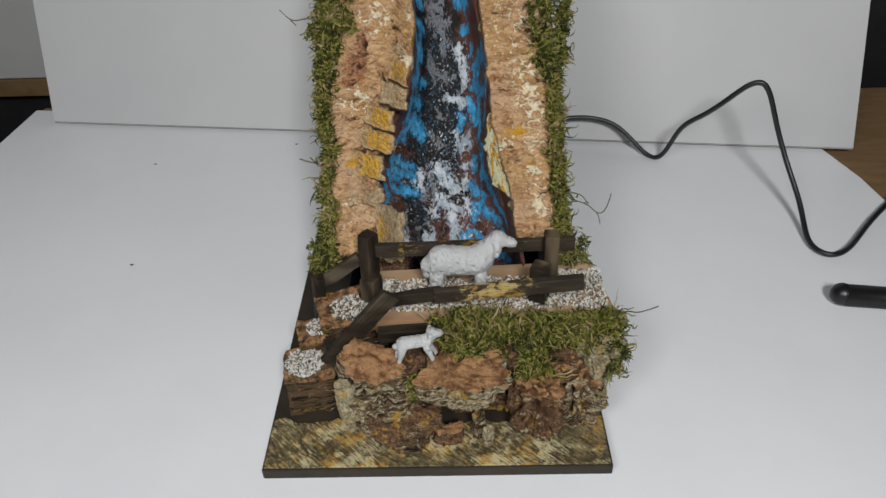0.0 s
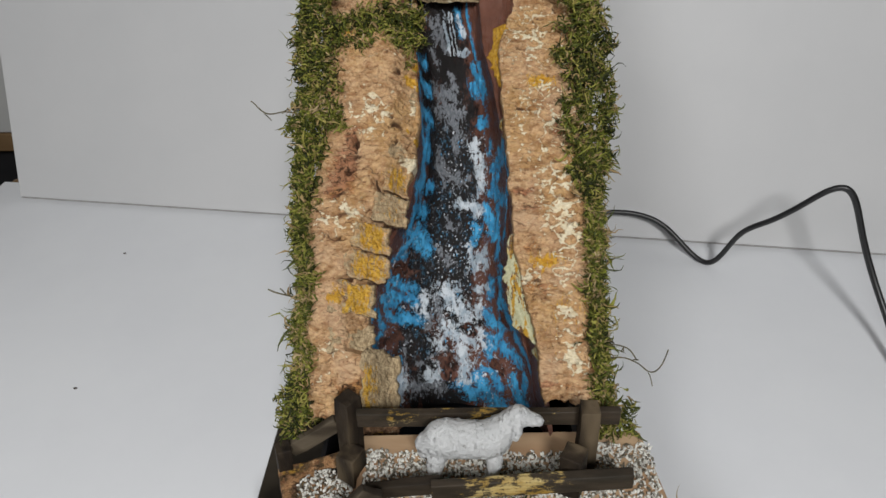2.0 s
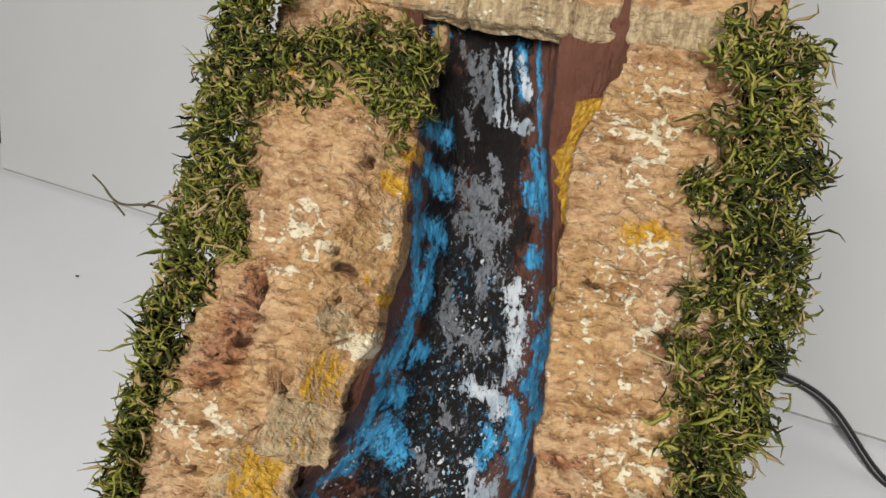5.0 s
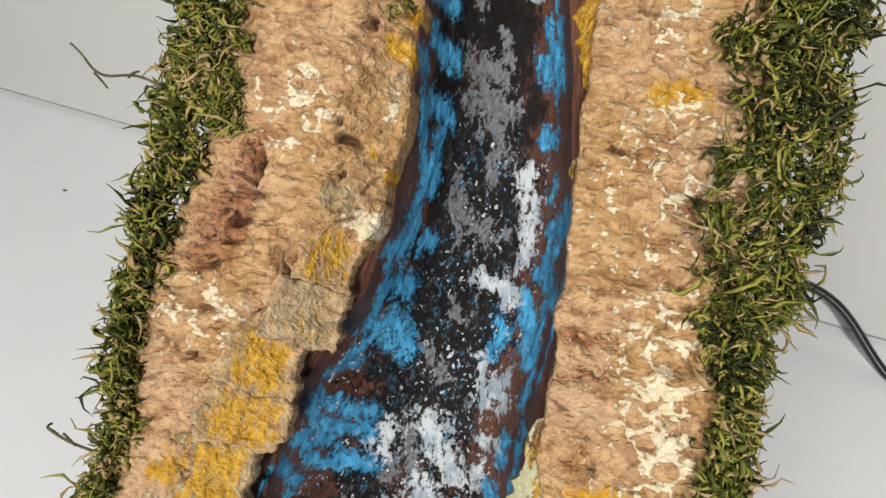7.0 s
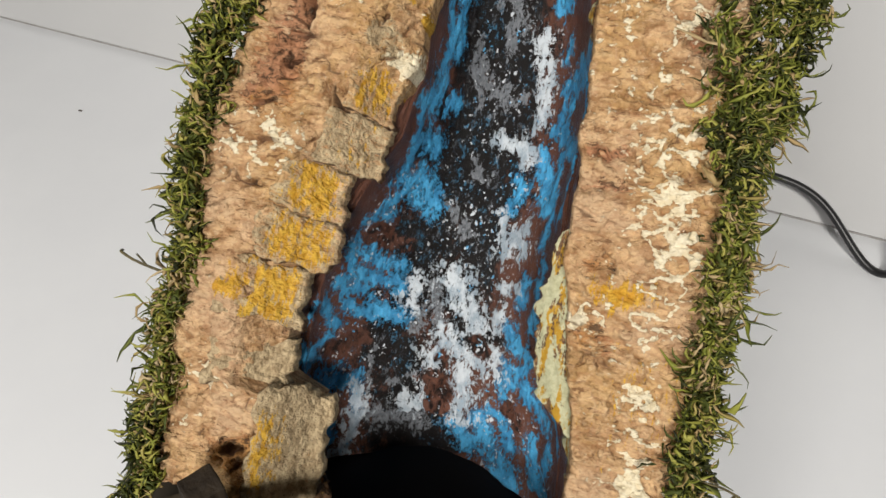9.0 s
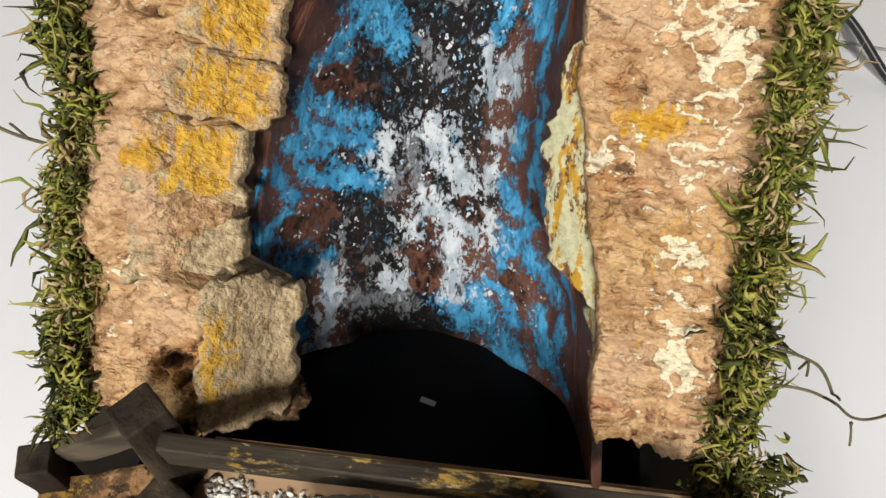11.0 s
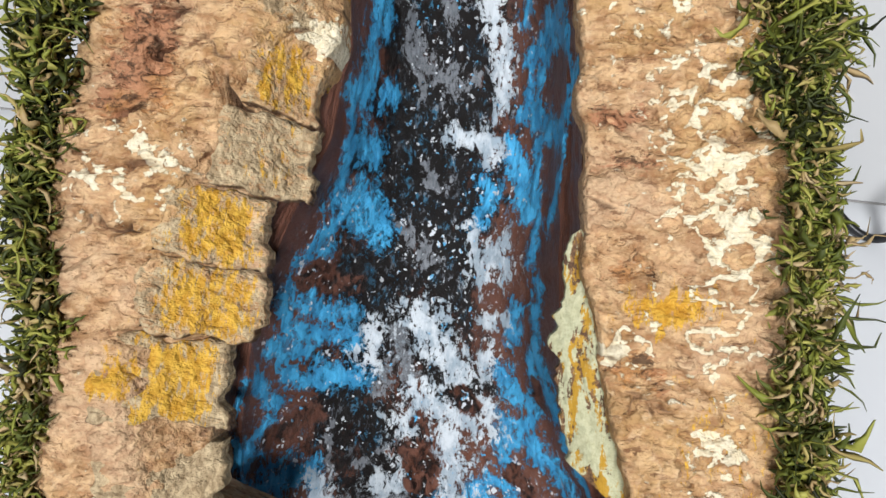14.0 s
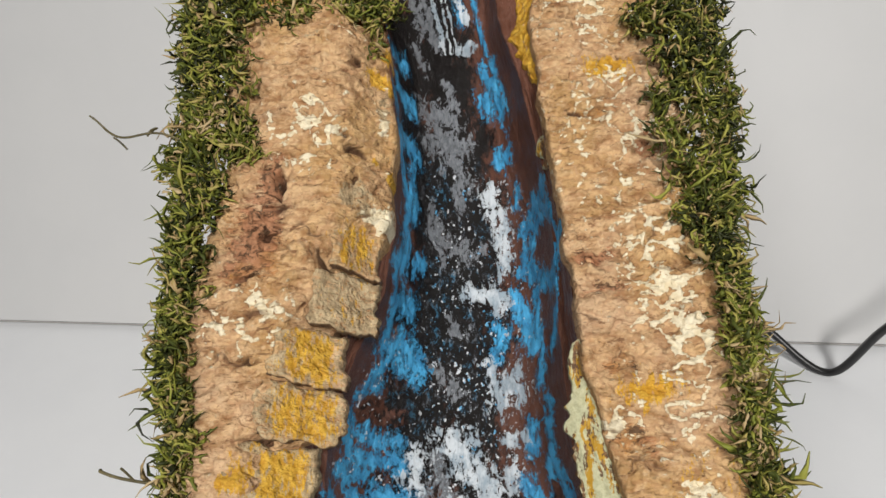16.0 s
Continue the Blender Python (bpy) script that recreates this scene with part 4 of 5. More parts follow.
crack = sum(np.exp(-(((lx - c) / 0.0008) ** 2)) for c in (-0.006, 0.021, 0.033))
ly = ly + 0.002 * crack
grid_mesh("cork_ledge", np.stack([lx, ly, lz], -1), np.stack([lx, z + 0.315, np.maximum(lz, 0.205)], -1), CORK, model,
          {"bark": (1 - smooth(0.1, 0.45, r)) * (0.5 + 0.6 * smooth(0.35, 0.5, s)), "cream": z + 0.25 + 0.3 * np.exp(-((lx - 0.0) / 0.02) ** 2), "ochre": 0.5 * np.exp(-((lx + 0.04) / 0.02) ** 2), "worm": fbm(lx, lz, 0.004, 0.003, 46, 3), "rust": z, "pit": 0.6 * crack}, "cork ledge over the head of the waterfall")

# plain wooden box that carries the slope from behind
bm = bmesh.new()
side = [(0.150, 0.007), (0.318, 0.007), (0.318, 0.206), (0.255, 0.200), (0.150, 0.075)]
lo = [bm.verts.new((-0.060, y, zz)) for y, zz in side]
hi = [bm.verts.new((-0.056, y, zz)) for y, zz in side]
bm.faces.new(lo)
bm.faces.new(hi[::-1])
for i in range(5):
    bm.faces.new((lo[i], lo[i - 1], hi[i - 1], hi[i]))
sb = bm.copy()
bmesh.ops.translate(sb, verts=sb.verts, vec=(0.127, 0, 0))
part("side_panel", bm, BASE_PAINT, model)
part("side_panel", sb, BASE_PAINT, model)
part("rear_panel", box_bm((0.131, 0.004, 0.2), Matrix.Translation((0.0055, 0.318, 0.107)), 0.0005), BASE_PAINT, model)

# black basin with still water at the foot of the fall
basin = thing("basin", "black plastic basin with still dark water", "basin", at=(0, 0, 0.007))
part("basin_floor", box_bm((0.116, 0.110, 0.002), Matrix.Translation((0.006, 0.142, 0.0015))), BLACK_PLASTIC, basin)
for m, sz in (((0.006, 0.086, 0.022), (0.116, 0.002, 0.041)), ((-0.051, 0.142, 0.022), (0.002, 0.110, 0.041)), ((0.063, 0.142, 0.022), (0.002, 0.110, 0.041)), ((0.006, 0.196, 0.010), (0.112, 0.002, 0.017))):
    part("basin_wall", box_bm(sz, Matrix.Translation(m)), BLACK_PLASTIC, basin)
n = Nodes("dark_water")
n.bump(n.noise(60, 2, 0.5), 0.03, 0.0005)
POND = n.done((0.003, 0.003, 0.004), 0.30, 0.15)
part("water", box_bm((0.112, 0.108, 0.009), Matrix.Translation((0.006, 0.141, 0.0075))), POND, basin, "still black water")
flake = box_bm((0.0045, 0.0016, 0.0005), pose(0.0095, 0.131, 0.0194, 0, 0, -12), 0.0002)
tagged(part("paint_flake", flake, BOARD, None), "small dull flake floating on the dark water", "flake")

# ---------------------------------------------------------------- path, steps and gravel
PEBBLE = []
for k in range(6):
    bm = bmesh.new()
    bmesh.ops.create_icosphere(bm, subdivisions=1, radius=1)
    for v in bm.verts:
        v.co *= 0.75 + 0.5 * noise.noise(v.co * 1.3 + Vector((k * 7, 0, 0)))
    PEBBLE.append((np.array([v.co[:] for v in bm.verts]), np.array([[v.index for v in f.verts] for f in bm.faces])))
    bm.free()


def gravel(name, count, size, where, label, seed, mat=None):
    """Loose grains; where(rng) gives a resting place."""
    rng = random.Random(seed)
    vs, fs, base = [], [], 0
    for _ in range(count):
        pv_, pf = PEBBLE[rng.randrange(6)]
        m = np.array(Euler([rng.uniform(0, 6.28) for _ in range(3)]).to_matrix())
        r = size * rng.uniform(0.6, 1.35)
        x, y, zz = where(rng)
        vs.append((pv_ * r * np.array([1.5, 0.85, 0.75])) @ m.T + np.array([x, y, zz + r * 0.5]))
        fs.append(pf + base)
        base += len(pv_)
    me = quick_mesh(name, np.concatenate(vs), np.concatenate(fs))
    ob = finish(name, me, mat or GRAVEL, None, label, False)
    return tagged(ob, category="gravel", kind="stuff")


SLAB_Z = 0.056
slab_corners = [(-0.032, 0.058), (0.098, 0.0605), (0.091, 0.1065), (-0.034, 0.101)]
bm = bmesh.new()
vs = [bm.verts.new((x, y, SLAB_Z - 0.011)) for x, y in slab_corners]
f = bm.faces.new(vs)
r = bmesh.ops.extrude_face_region(bm, geom=[f])
for v in r["geom"]:
    if isinstance(v, bmesh.types.BMVert):
        v.co.z = SLAB_Z
bmesh.ops.bevel(bm, geom=bm.edges[:], offset=0.0012, segments=2, affect="EDGES")
tagged(part("path_slab", bm, BALSA, None), "raw tan wooden path slab beside the basin", "slab")


def step_block(x, y, z0, z1, lx, ly, turn, seed):
    bm = box_bm((lx, ly, z1 - z0), Matrix(), 0.0015, 5, 0.0022, seed)
    bmesh.ops.transform(bm, matrix=pose(x, y, (z0 + z1) / 2, 0, 0, turn), verts=bm.verts)
    tops = [0.50 if v.co.z > z1 - 0.003 else 0.1 for v in bm.verts]
    ob = part("step_block", bm, ROCK, None, shade=False)
    for key, values in (("top", tops), ("hole", [0.0] * len(tops)), ("red", [0.45] * len(tops)), ("cream", [0.32] * len(tops))):
        ob.data.attributes.new(key, "FLOAT", "POINT").data.foreach_set("value", values)
    return tagged(ob, "rough brown cork step strewn with white gravel", "step", "steps down from the path")


step_block(-0.049, 0.078, 0.007, 0.050, 0.034, 0.03, 18, 3)
step_block(-0.0660, 0.0680, 0.007, 0.0420, 0.022, 0.018, 14, 5)
step_block(-0.0690, 0.0490, 0.007, 0.0345, 0.027, 0.024, 8, 9)


def on_slab(rng):
    while True:
        x, y = rng.uniform(-0.03, 0.094), rng.uniform(0.062, 0.101)
        if 0.066 < y + 0.004 * noise.noise(Vector((x * 90, 0, 1))) < 0.092 + 0.006 * smooth(0.06, 0.08, x) and noise.noise(Vector((x * 60, y * 60, 3))) > -0.42 and not (0.05 < x < 0.07 and y < 0.066):
            return x, y, SLAB_Z


def on_steps(rng):
    k = rng.random()
    cx, cy, zz, lx, ly = ((-0.047, 0.075, 0.0505, 0.012, 0.010), (-0.065, 0.068, 0.0425, 0.008, 0.007), (-0.0715, 0.0485, 0.0352, 0.0105, 0.0105))[0 if k < 0.3 else 1 if k < 0.5 else 2]
    a = rng.uniform(0, 6.28)
    r = math.sqrt(rng.random())
    return cx + lx * r * math.cos(a), cy + ly * r * math.sin(a), zz


gravel("path_gravel", 3400, 0.00088, on_slab, "white crushed gravel on the path slab", 5)
gravel("step_gravel", 1500, 0.00082, on_steps, "pale grey gravel strewn on the steps", 6)

# ---------------------------------------------------------------- fence
fence = thing("wooden_fence", "dark-stained rustic fence of square posts and rails", "fence", at=(0, 0.08, 0.05))


def rail(name, a, b, w, d, mat, roll=0, seed=1):
    off = Vector((0, 0.08, 0.05))
    return beam(name, Vector(a) - off, Vector(b) - off, w, d, mat, fence, roll, "", seed)


rail("post", (-0.0375, 0.0915, 0.048), (-0.0360, 0.0935, 0.0880), 0.0085, 0.008, POST_WOOD, 0, 2)
rail("post", (0.0640, 0.0865, 0.050), (0.0640, 0.0890, 0.0895), 0.009, 0.008, POST_WOOD, 0, 3)
rail("post", (0.0575, 0.073, 0.046), (0.0565, 0.0735, 0.080), 0.009, 0.009, POST_WOOD, 0, 4)
rail("post", (-0.0685, 0.087, 0.022), (-0.0660, 0.088, 0.0625), 0.0065, 0.007, POST_WOOD, 0, 5)
rail("post", (-0.0360, 0.082, 0.046), (-0.0355, 0.083, 0.066), 0.0095, 0.009, POST_WOOD, 0, 6)
rail("post", (-0.0575, 0.049, 0.020), (-0.0555, 0.050, 0.050), 0.0065, 0.006, POST_WOOD, 0, 7)
rail("rail", (-0.0322, 0.0900, 0.0792), (0.078, 0.0945, 0.0783), 0.0078, 0.0035, RAIL_WOOD, 0, 8)
rail("rail", (0.000, 0.0620, 0.0702), (0.079, 0.0665, 0.0740), 0.0086, 0.004, RAIL_WOOD, 0, 9)
rail("rail", (-0.026, 0.0640, 0.0655), (0.004, 0.0660, 0.0685), 0.0075, 0.004, DARK_WOOD, 0, 14)
rail("rail", (-0.0650, 0.092, 0.055), (-0.042, 0.096, 0.0695), 0.0078, 0.0035, DARK_WOOD, 0, 10)
rail("rail", (-0.0580, 0.0450, 0.0385), (-0.0215, 0.0560, 0.0775), 0.0105, 0.004, DARK_WOOD, 0, 11)
tagged(beam("timber_edging", (-0.03, 0.052, 0.052), (0.012, 0.054, 0.053), 0.008, 0.006, DARK_WOOD, None, seed=13), "short dark timber edging the path", "timber")

# ---------------------------------------------------------------- rocks of cork bark


def rock(name, centre, size, turn, seed, label, taper=0.0, rough=1.0, top=1.0, red=0.2, cream=0.5, comb=0.0, tip=(0, 0), disc=0.35):
    bm = bmesh.new()
    bmesh.ops.create_cube(bm, size=2)
    bmesh.ops.subdivide_edges(bm, edges=bm.edges[:], cuts=39, use_grid_fill=True)
    sd = Vector((seed * 3.1, seed * 1.7, seed * 0.9))
    tops, hole_shade = [], []
    for v in bm.verts:
        p = v.co.copy()
        q = p.normalized()
        flat = max(0.0, p.z)
        p = p.lerp(q * 1.25, 0.34 * (1 - 0.55 * flat))
        ring = max(abs(p.x), abs(p.y)) / max(1e-6, math.hypot(p.x, p.y))
        p.x, p.y = p.x * (1 - disc + disc * ring * 1.12), p.y * (1 - disc + disc * ring * 1.12)
        spread = 1 + 0.30 * noise.noise(Vector((p.x * 1.1, p.y * 1.1, 0)) + sd) + 0.16 * noise.noise(Vector((p.x * 3, p.y * 3, p.z * 1.2)) + sd) + 0.08 * noise.noise(Vector((p.x * 7, p.y * 7, p.z * 3)) + sd)
        p.x, p.y = p.x * spread, p.y * spread
        p.x *= 1 + taper * p.z
        p.y *= 1 + taper * p.z
        w = Vector((p.x * size[0], p.y * size[1], p.z * size[2])) / 2
        out = Vector((q.x, q.y, q.z * 0.6))
        big = noise.noise(w * 55 + sd)
        row = (w.z + 0.004 * noise.noise(w * 60 + sd)) * 330 + seed
        ledge = 0.5 * (math.floor(row) * 0.618 % 1.0) + 0.5 * (math.floor(row) * 0.381 % 1.0) - 0.5
        fine = noise.noise(w * 420 + sd) + 0.8 * noise.noise(w * 900 + sd)
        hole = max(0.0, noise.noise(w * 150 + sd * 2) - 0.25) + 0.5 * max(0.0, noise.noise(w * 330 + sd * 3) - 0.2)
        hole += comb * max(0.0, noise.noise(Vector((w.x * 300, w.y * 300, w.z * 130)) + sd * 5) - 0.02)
        side = 1.0 - smooth(0.75, 1.0, abs(v.co.z))
        w += out * rough * (0.005 * big * (0.4 + 0.6 * side) + 0.0052 * ledge * side + 0.0007 * fine - 0.011 * hole * (0.45 if v.co.z > 0.95 and not comb else 1.0))
        if v.co.z > 0.9:
            groove = noise.noise(Vector((w.x * 90, w.y * 330, 0)) + sd * 7)
            w.z -= 0.0035 * max(0.0, groove - 0.05) * rough + 0.002 * noise.noise(w * 160 + sd)
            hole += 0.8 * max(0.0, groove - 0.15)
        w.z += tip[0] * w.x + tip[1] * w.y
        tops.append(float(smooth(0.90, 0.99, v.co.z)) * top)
        # the depth of each hollow also sets its painted shade
        hole_shade.append(min(1.0, hole * (1.6 + 1.8 * comb)))
        v.co = w
    bmesh.ops.transform(bm, matrix=pose(*centre, 0, 0, turn), verts=bm.verts)
    ob = part(name, bm, ROCK, None, shade=False)
    for key, values in (("top", tops), ("hole", hole_shade), ("red", [red] * len(tops)), ("cream", [cream] * len(tops))):
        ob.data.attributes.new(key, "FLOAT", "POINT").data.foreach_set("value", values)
    return tagged(ob, label, "rock", "cork rocks along the front")


rock("bark_rock", (-0.0310, 0.0275, 0.036), (0.027, 0.023, 0.048), -14, 2, "brown cork rock with a rust-orange flat top", 0.0, 1.1, 1, 0.1, 0.55, tip=(-0.08, 0.16))
rock("bark_rock", (-0.019, 0.0205, 0.019), (0.036, 0.018, 0.023), -16, 23, "brown and cream layered cork lump at the base", 0.05, 1.2, 0, 0.6, 0.35)
rock("bark_rock", (0.0145, 0.0245, 0.0440), (0.038, 0.021, 0.020), 6, 5, "layered cork rock with a grooved orange top", 0.18, 1.2, 1, 0.05, 0.65, tip=(-0.06, 0.10), disc=0.9)
rock("bark_rock", (0.016, 0.0415, 0.021), (0.036, 0.012, 0.026), -8, 7, "dark brown crumbled cork rock under a ledge", 0.0, 1.3, 0, 0.5, 0.2)
rock("bark_rock", (-0.0105, 0.0330, 0.040), (0.013, 0.012, 0.026), 20, 47, "dark red-brown cork crumb wedged between the rocks", 0.0, 1.2, 0, 0.8, 0.2)
rock("bark_rock", (0.0385, 0.0390, 0.030), (0.012, 0.010, 0.044), -10, 53, "dark upright cork strip between the rocks", 0.0, 1.2, 0, 0.7, 0.1)
rock("bark_rock", (-0.030, 0.1165, 0.0485), (0.020, 0.010, 0.011), 4, 43, "red-brown cork fragment under the bank", 0.0, 1.0, 0.6, 0.8, 0.2)
rock("bark_rock", (0.0530, 0.027, 0.026), (0.024, 0.022, 0.036), 6, 11, "pitted red-brown cork rock", 0.0, 1.2, 0.9, 0.75, 0.35, 1.6)
rock("bark_rock", (0.0740, 0.034, 0.025), (0.024, 0.024, 0.036), 12, 29, "pitted brown and cream cork rock", 0.0, 1.2, 0.5, 0.5, 0.6, 1.4)
rock("bark_rock", (0.0840, 0.045, 0.042), (0.020, 0.026, 0.024), 30, 13, "cream-painted cork rock at the corner of the base", 0.1, 1.0, 0, 0.0, 0.95, 0.4)
rock("bark_rock", (0.0225, 0.0205, 0.0155), (0.006, 0.006, 0.018), 30, 61, "thin brown cork leg under the layered rock", 0.0, 0.6, 0, 0.4, 0.5)
rock("bark_rock", (0.008, 0.0165, 0.0135), (0.014, 0.008, 0.010), 8, 17, "small ochre cork chip on the ground", 0.0, 0.5, 1, 0.6, 0.3)
rock("bark_rock", (0.027, 0.0145, 0.0145), (0.005, 0.004, 0.013), 14, 31, "thin cream cork splinter standing on the ground", 0.0, 0.3, 0, 0, 0.8)
rock("bark_rock", (-0.044, 0.0225, 0.030), (0.010, 0.010, 0.034), -20, 37, "cream-painted bark flake beside the rock", 0.2, 0.5, 0, 0, 1.0)
rock("bark_rock", (0.034, 0.048, 0.029), (0.105, 0.018, 0.040), 2, 19, "dark cork rock behind the front row", 0.0, 1.0, 0, 0.6, 0.1)

# ---------------------------------------------------------------- moss


def moss(name, count, seat, label, seed, length=(0.0022, 0.0068), thick=0.00031, wild=0.06):
    """Curled strands in tufts; seat(rng, n) gives the tufts' roots and the ways they grow."""
    rng = np.random.default_rng(seed)
    per, seg = 14, 6
    roots, grow = seat(rng, count)
    count = len(roots)
    roots = np.repeat(roots, per, 0) + rng.normal(0, 0.0014, (count * per, 3))
    tuft = np.repeat(grow + rng.normal(0, 0.75, grow.shape), per, 0)
    n = count * per
    d = tuft + rng.normal(0, 0.6, (n, 3))
    d /= np.linalg.norm(d, axis=1)[:, None]
    size = rng.uniform(*length, n) * np.where(rng.random(n) < wild, 2.2, 1.0)
    axis = np.repeat(rng.normal(0, 1, grow.shape), per, 0) + rng.normal(0, 0.55, (n, 3))
    axis -= d * (axis * d).sum(1)[:, None]
    axis /= np.linalg.norm(axis, axis=1)[:, None]
    bend = (np.repeat(rng.normal(0.52, 0.32, count), per) + rng.normal(0, 0.22, n))[:, None]
    rad = thick * rng.uniform(0.6, 1.5, n) * np.where(rng.random(n) < 0.15, 1.7, 1.0)
    p, rings = roots.copy(), []
    for i in range(seg):
        a = np.cross(d, [0.3, 0.5, 0.8])
        a /= np.linalg.norm(a, axis=1)[:, None] + 1e-9
        b = np.cross(d, a)
        r = rad * (0.5, 1.35, 0.75, 1.3, 0.65, 0.25)[i]
        for ang in (0, 2.094, 4.189):
            rings.append(p + (a * math.cos(ang) + b * math.sin(ang)) * r[:, None])
        p = p + d * (size / (seg - 1))[:, None]
        d = d * np.cos(bend) + np.cross(axis, d) * np.sin(bend) + axis * (axis * d).sum(1)[:, None] * (1 - np.cos(bend)) + rng.normal(0, 0.38, (n, 3))
        d /= np.linalg.norm(d, axis=1)[:, None]
    verts = np.stack(rings, 1).reshape(-1, 3)
    quad = np.array([(i * 3 + j, i * 3 + (j + 1) % 3, (i + 1) * 3 + (j + 1) % 3, (i + 1) * 3 + j) for i in range(seg - 1) for j in range(3)])
    faces = (quad[None] + (np.arange(n) * seg * 3)[:, None, None]).reshape(-1, 4)
    me = quick_mesh(name, verts, faces)
    return tagged(finish(name, me, MOSS, None, label, True), category="moss", kind="stuff")


def strip(inner, outer, v0, v1, lift, sign):
    def seat(rng, n):
        v, s = rng.uniform(v0, v1, n), rng.random(n)
        a, b = along(v, inner), along(v, outer)
        a = a + 0.010 * (fbm(v, v * 0, 0.012, 1, 60 + sign, 3) - 0.5)
        b = b + sign * 0.010 * (fbm(v, v * 0, 0.012, 1, 64 + sign, 3) - 0.5)
        s = np.clip(s + 0.35 * (fbm(v, v * 0, 0.016, 1, 90 + sign, 3) - 0.5) * (s > 0.6), 0, 1.25)
        s = np.where((s < 0.22) & (rng.random(n) < 0.5), s + 0.4, s)
        u = a + (b - a) * s
        w = -0.0245 + lift * np.sin(np.pi * np.minimum(1, 0.25 + s * 0.6)) - 0.014 * s ** 3 + rng.uniform(-0.004, 0.001, n) + 0.007 * (fbm(u, v, 0.010, 0.012, 66 + sign, 3) - 0.55)
        out = np.array(OUT)[None] * (0.9 - 0.6 * s)[:, None] - np.array(UP)[None] * 0.15
        out[:, 0] += sign * (0.05 + 0.75 * s)
        return to_world(u, v, w), out
    return seat


LM_IN = [(0.10, -0.056), (0.13, -0.058), (0.16, -0.060), (0.19, -0.060), (0.212, -0.058), (0.225, -0.056), (0.240, -0.053), (0.252, -0.047), (0.27, -0.047), (0.33, -0.051)]
LM_OUT = [(0.10, -0.066), (0.17, -0.064), (0.20, -0.064), (0.23, -0.069), (0.33, -0.073)]
RM_IN = [(0.10, 0.074), (0.15, 0.072), (0.18, 0.067), (0.215, 0.067), (0.235, 0.063), (0.25, 0.058), (0.30, 0.055), (0.33, 0.054)]
RM_OUT = [(0.10, 0.075), (0.18, 0.074), (0.215, 0.073), (0.25, 0.080), (0.28, 0.083), (0.33, 0.079)]
moss("moss_tuft", 820, strip(LM_IN, LM_OUT, 0.112, 0.325, 0.0025, -1), "green and olive moss along the cork bank", 31)
moss("moss_tuft", 720, strip(RM_IN, RM_OUT, 0.115, 0.325, 0.0025, 1), "green and olive moss along the cork bank", 32)


def patch(x0, x1, y0, y1, z0, z1, grow):
    def seat(rng, n):
        return np.stack([rng.uniform(x0, x1, n), rng.uniform(y0, y1, n), rng.uniform(z0, z1, n)], -1), np.tile(np.array(grow, float), (n, 1))
    return seat


def under_ledge(rng, n):
    u, v = rng.uniform(-0.050, -0.009, n), rng.normal(0.301, 0.006, n)
    return to_world(u, v, -0.028 + rng.uniform(-0.003, 0.003, n)), np.tile(np.array(OUT) * 0.6 - np.array(UP) * 0.3, (n, 1))


def front_bed(rng, n):
    x, t = rng.uniform(0.000, 0.098, n), rng.random(n) ** 0.9
    keep = fbm(x, t * 0.03, 0.010, 0.010, 67, 3) > 0.38 + 0.08 * t
    x, t = x[keep], t[keep]
    n = len(x)
    z = 0.0565 + 0.0015 * smooth(0.045, 0.03, x) - 0.003 * t - 0.011 * t ** 3 * smooth(0.02, 0.05, x) + 0.005 * (fbm(x, t, 0.015, 0.5, 68) - 0.5)
    return np.stack([x, 0.060 - 0.031 * t * (0.7 + 0.5 * fbm(x, x * 0, 0.02, 1, 69)), z], -1), np.tile([0.0, -0.35, 0.6], (n, 1))


moss("moss_tuft", 170, under_ledge, "green moss tucked under the cork ledge", 33)
moss("moss_tuft", 1000, front_bed, "green moss bed between the path and the rocks", 34, (0.003, 0.0080), 0.00029, 0.12)
moss("moss_tuft", 14, patch(-0.014, -0.006, 0.020, 0.028, 0.040, 0.050, (0.0, -0.5, 0.5)), "small moss tuft wedged between the rocks", 37)
moss("moss_tuft", 30, patch(-0.074, -0.052, 0.108, 0.122, 0.045, 0.066, (-0.2, -0.4, 0.6)), "sparse moss at the foot of the cork bank", 35)
moss("moss_tuft", 45, patch(0.070, 0.086, 0.100, 0.112, 0.056, 0.072, (0.2, -0.4, 0.6)), "sparse moss at the foot of the cork bank", 36)


def tendril(points, radius, twigs=0, seed=1):
    """A long curled strand with short twigs, one mesh."""
    rng = random.Random(seed)
    stem = thing("moss_tendril", "long dry moss strand sticking out of the moss", "moss")
    tube("stem", points, radius, TENDRIL, stem, sides=2)
    for _ in range(twigs):
        a = Vector(points[rng.randrange(1, len(points))])
        d = Vector([rng.uniform(-1, 1) for _ in range(3)]) * 0.0035
        tube("twig", [a, a + d * 0.5 + Vector((0, 0, 0.0006)), a + d], radius * 0.8, TENDRIL, stem, sides=2)


tendril([(0.076, 0.116, 0.090), (0.081, 0.115, 0.0925), (0.085, 0.115, 0.090), (0.089, 0.115, 0.088), (0.094, 0.115, 0.081), (0.0985, 0.115, 0.085), (0.0995, 0.115, 0.0965)], 0.00028, 4, 3)
tendril([(0.090, 0.055, 0.060), (0.0965, 0.055, 0.0615), (0.101, 0.055, 0.064), (0.106, 0.056, 0.0605), (0.111, 0.058, 0.0600), (0.1185, 0.060, 0.0615)], 0.00030, 6, 4)
tendril([(0.090, 0.056, 0.058), (0.097, 0.055, 0.0575), (0.1035, 0.054, 0.0545), (0.106, 0.053, 0.0520)], 0.00028, 4, 5)
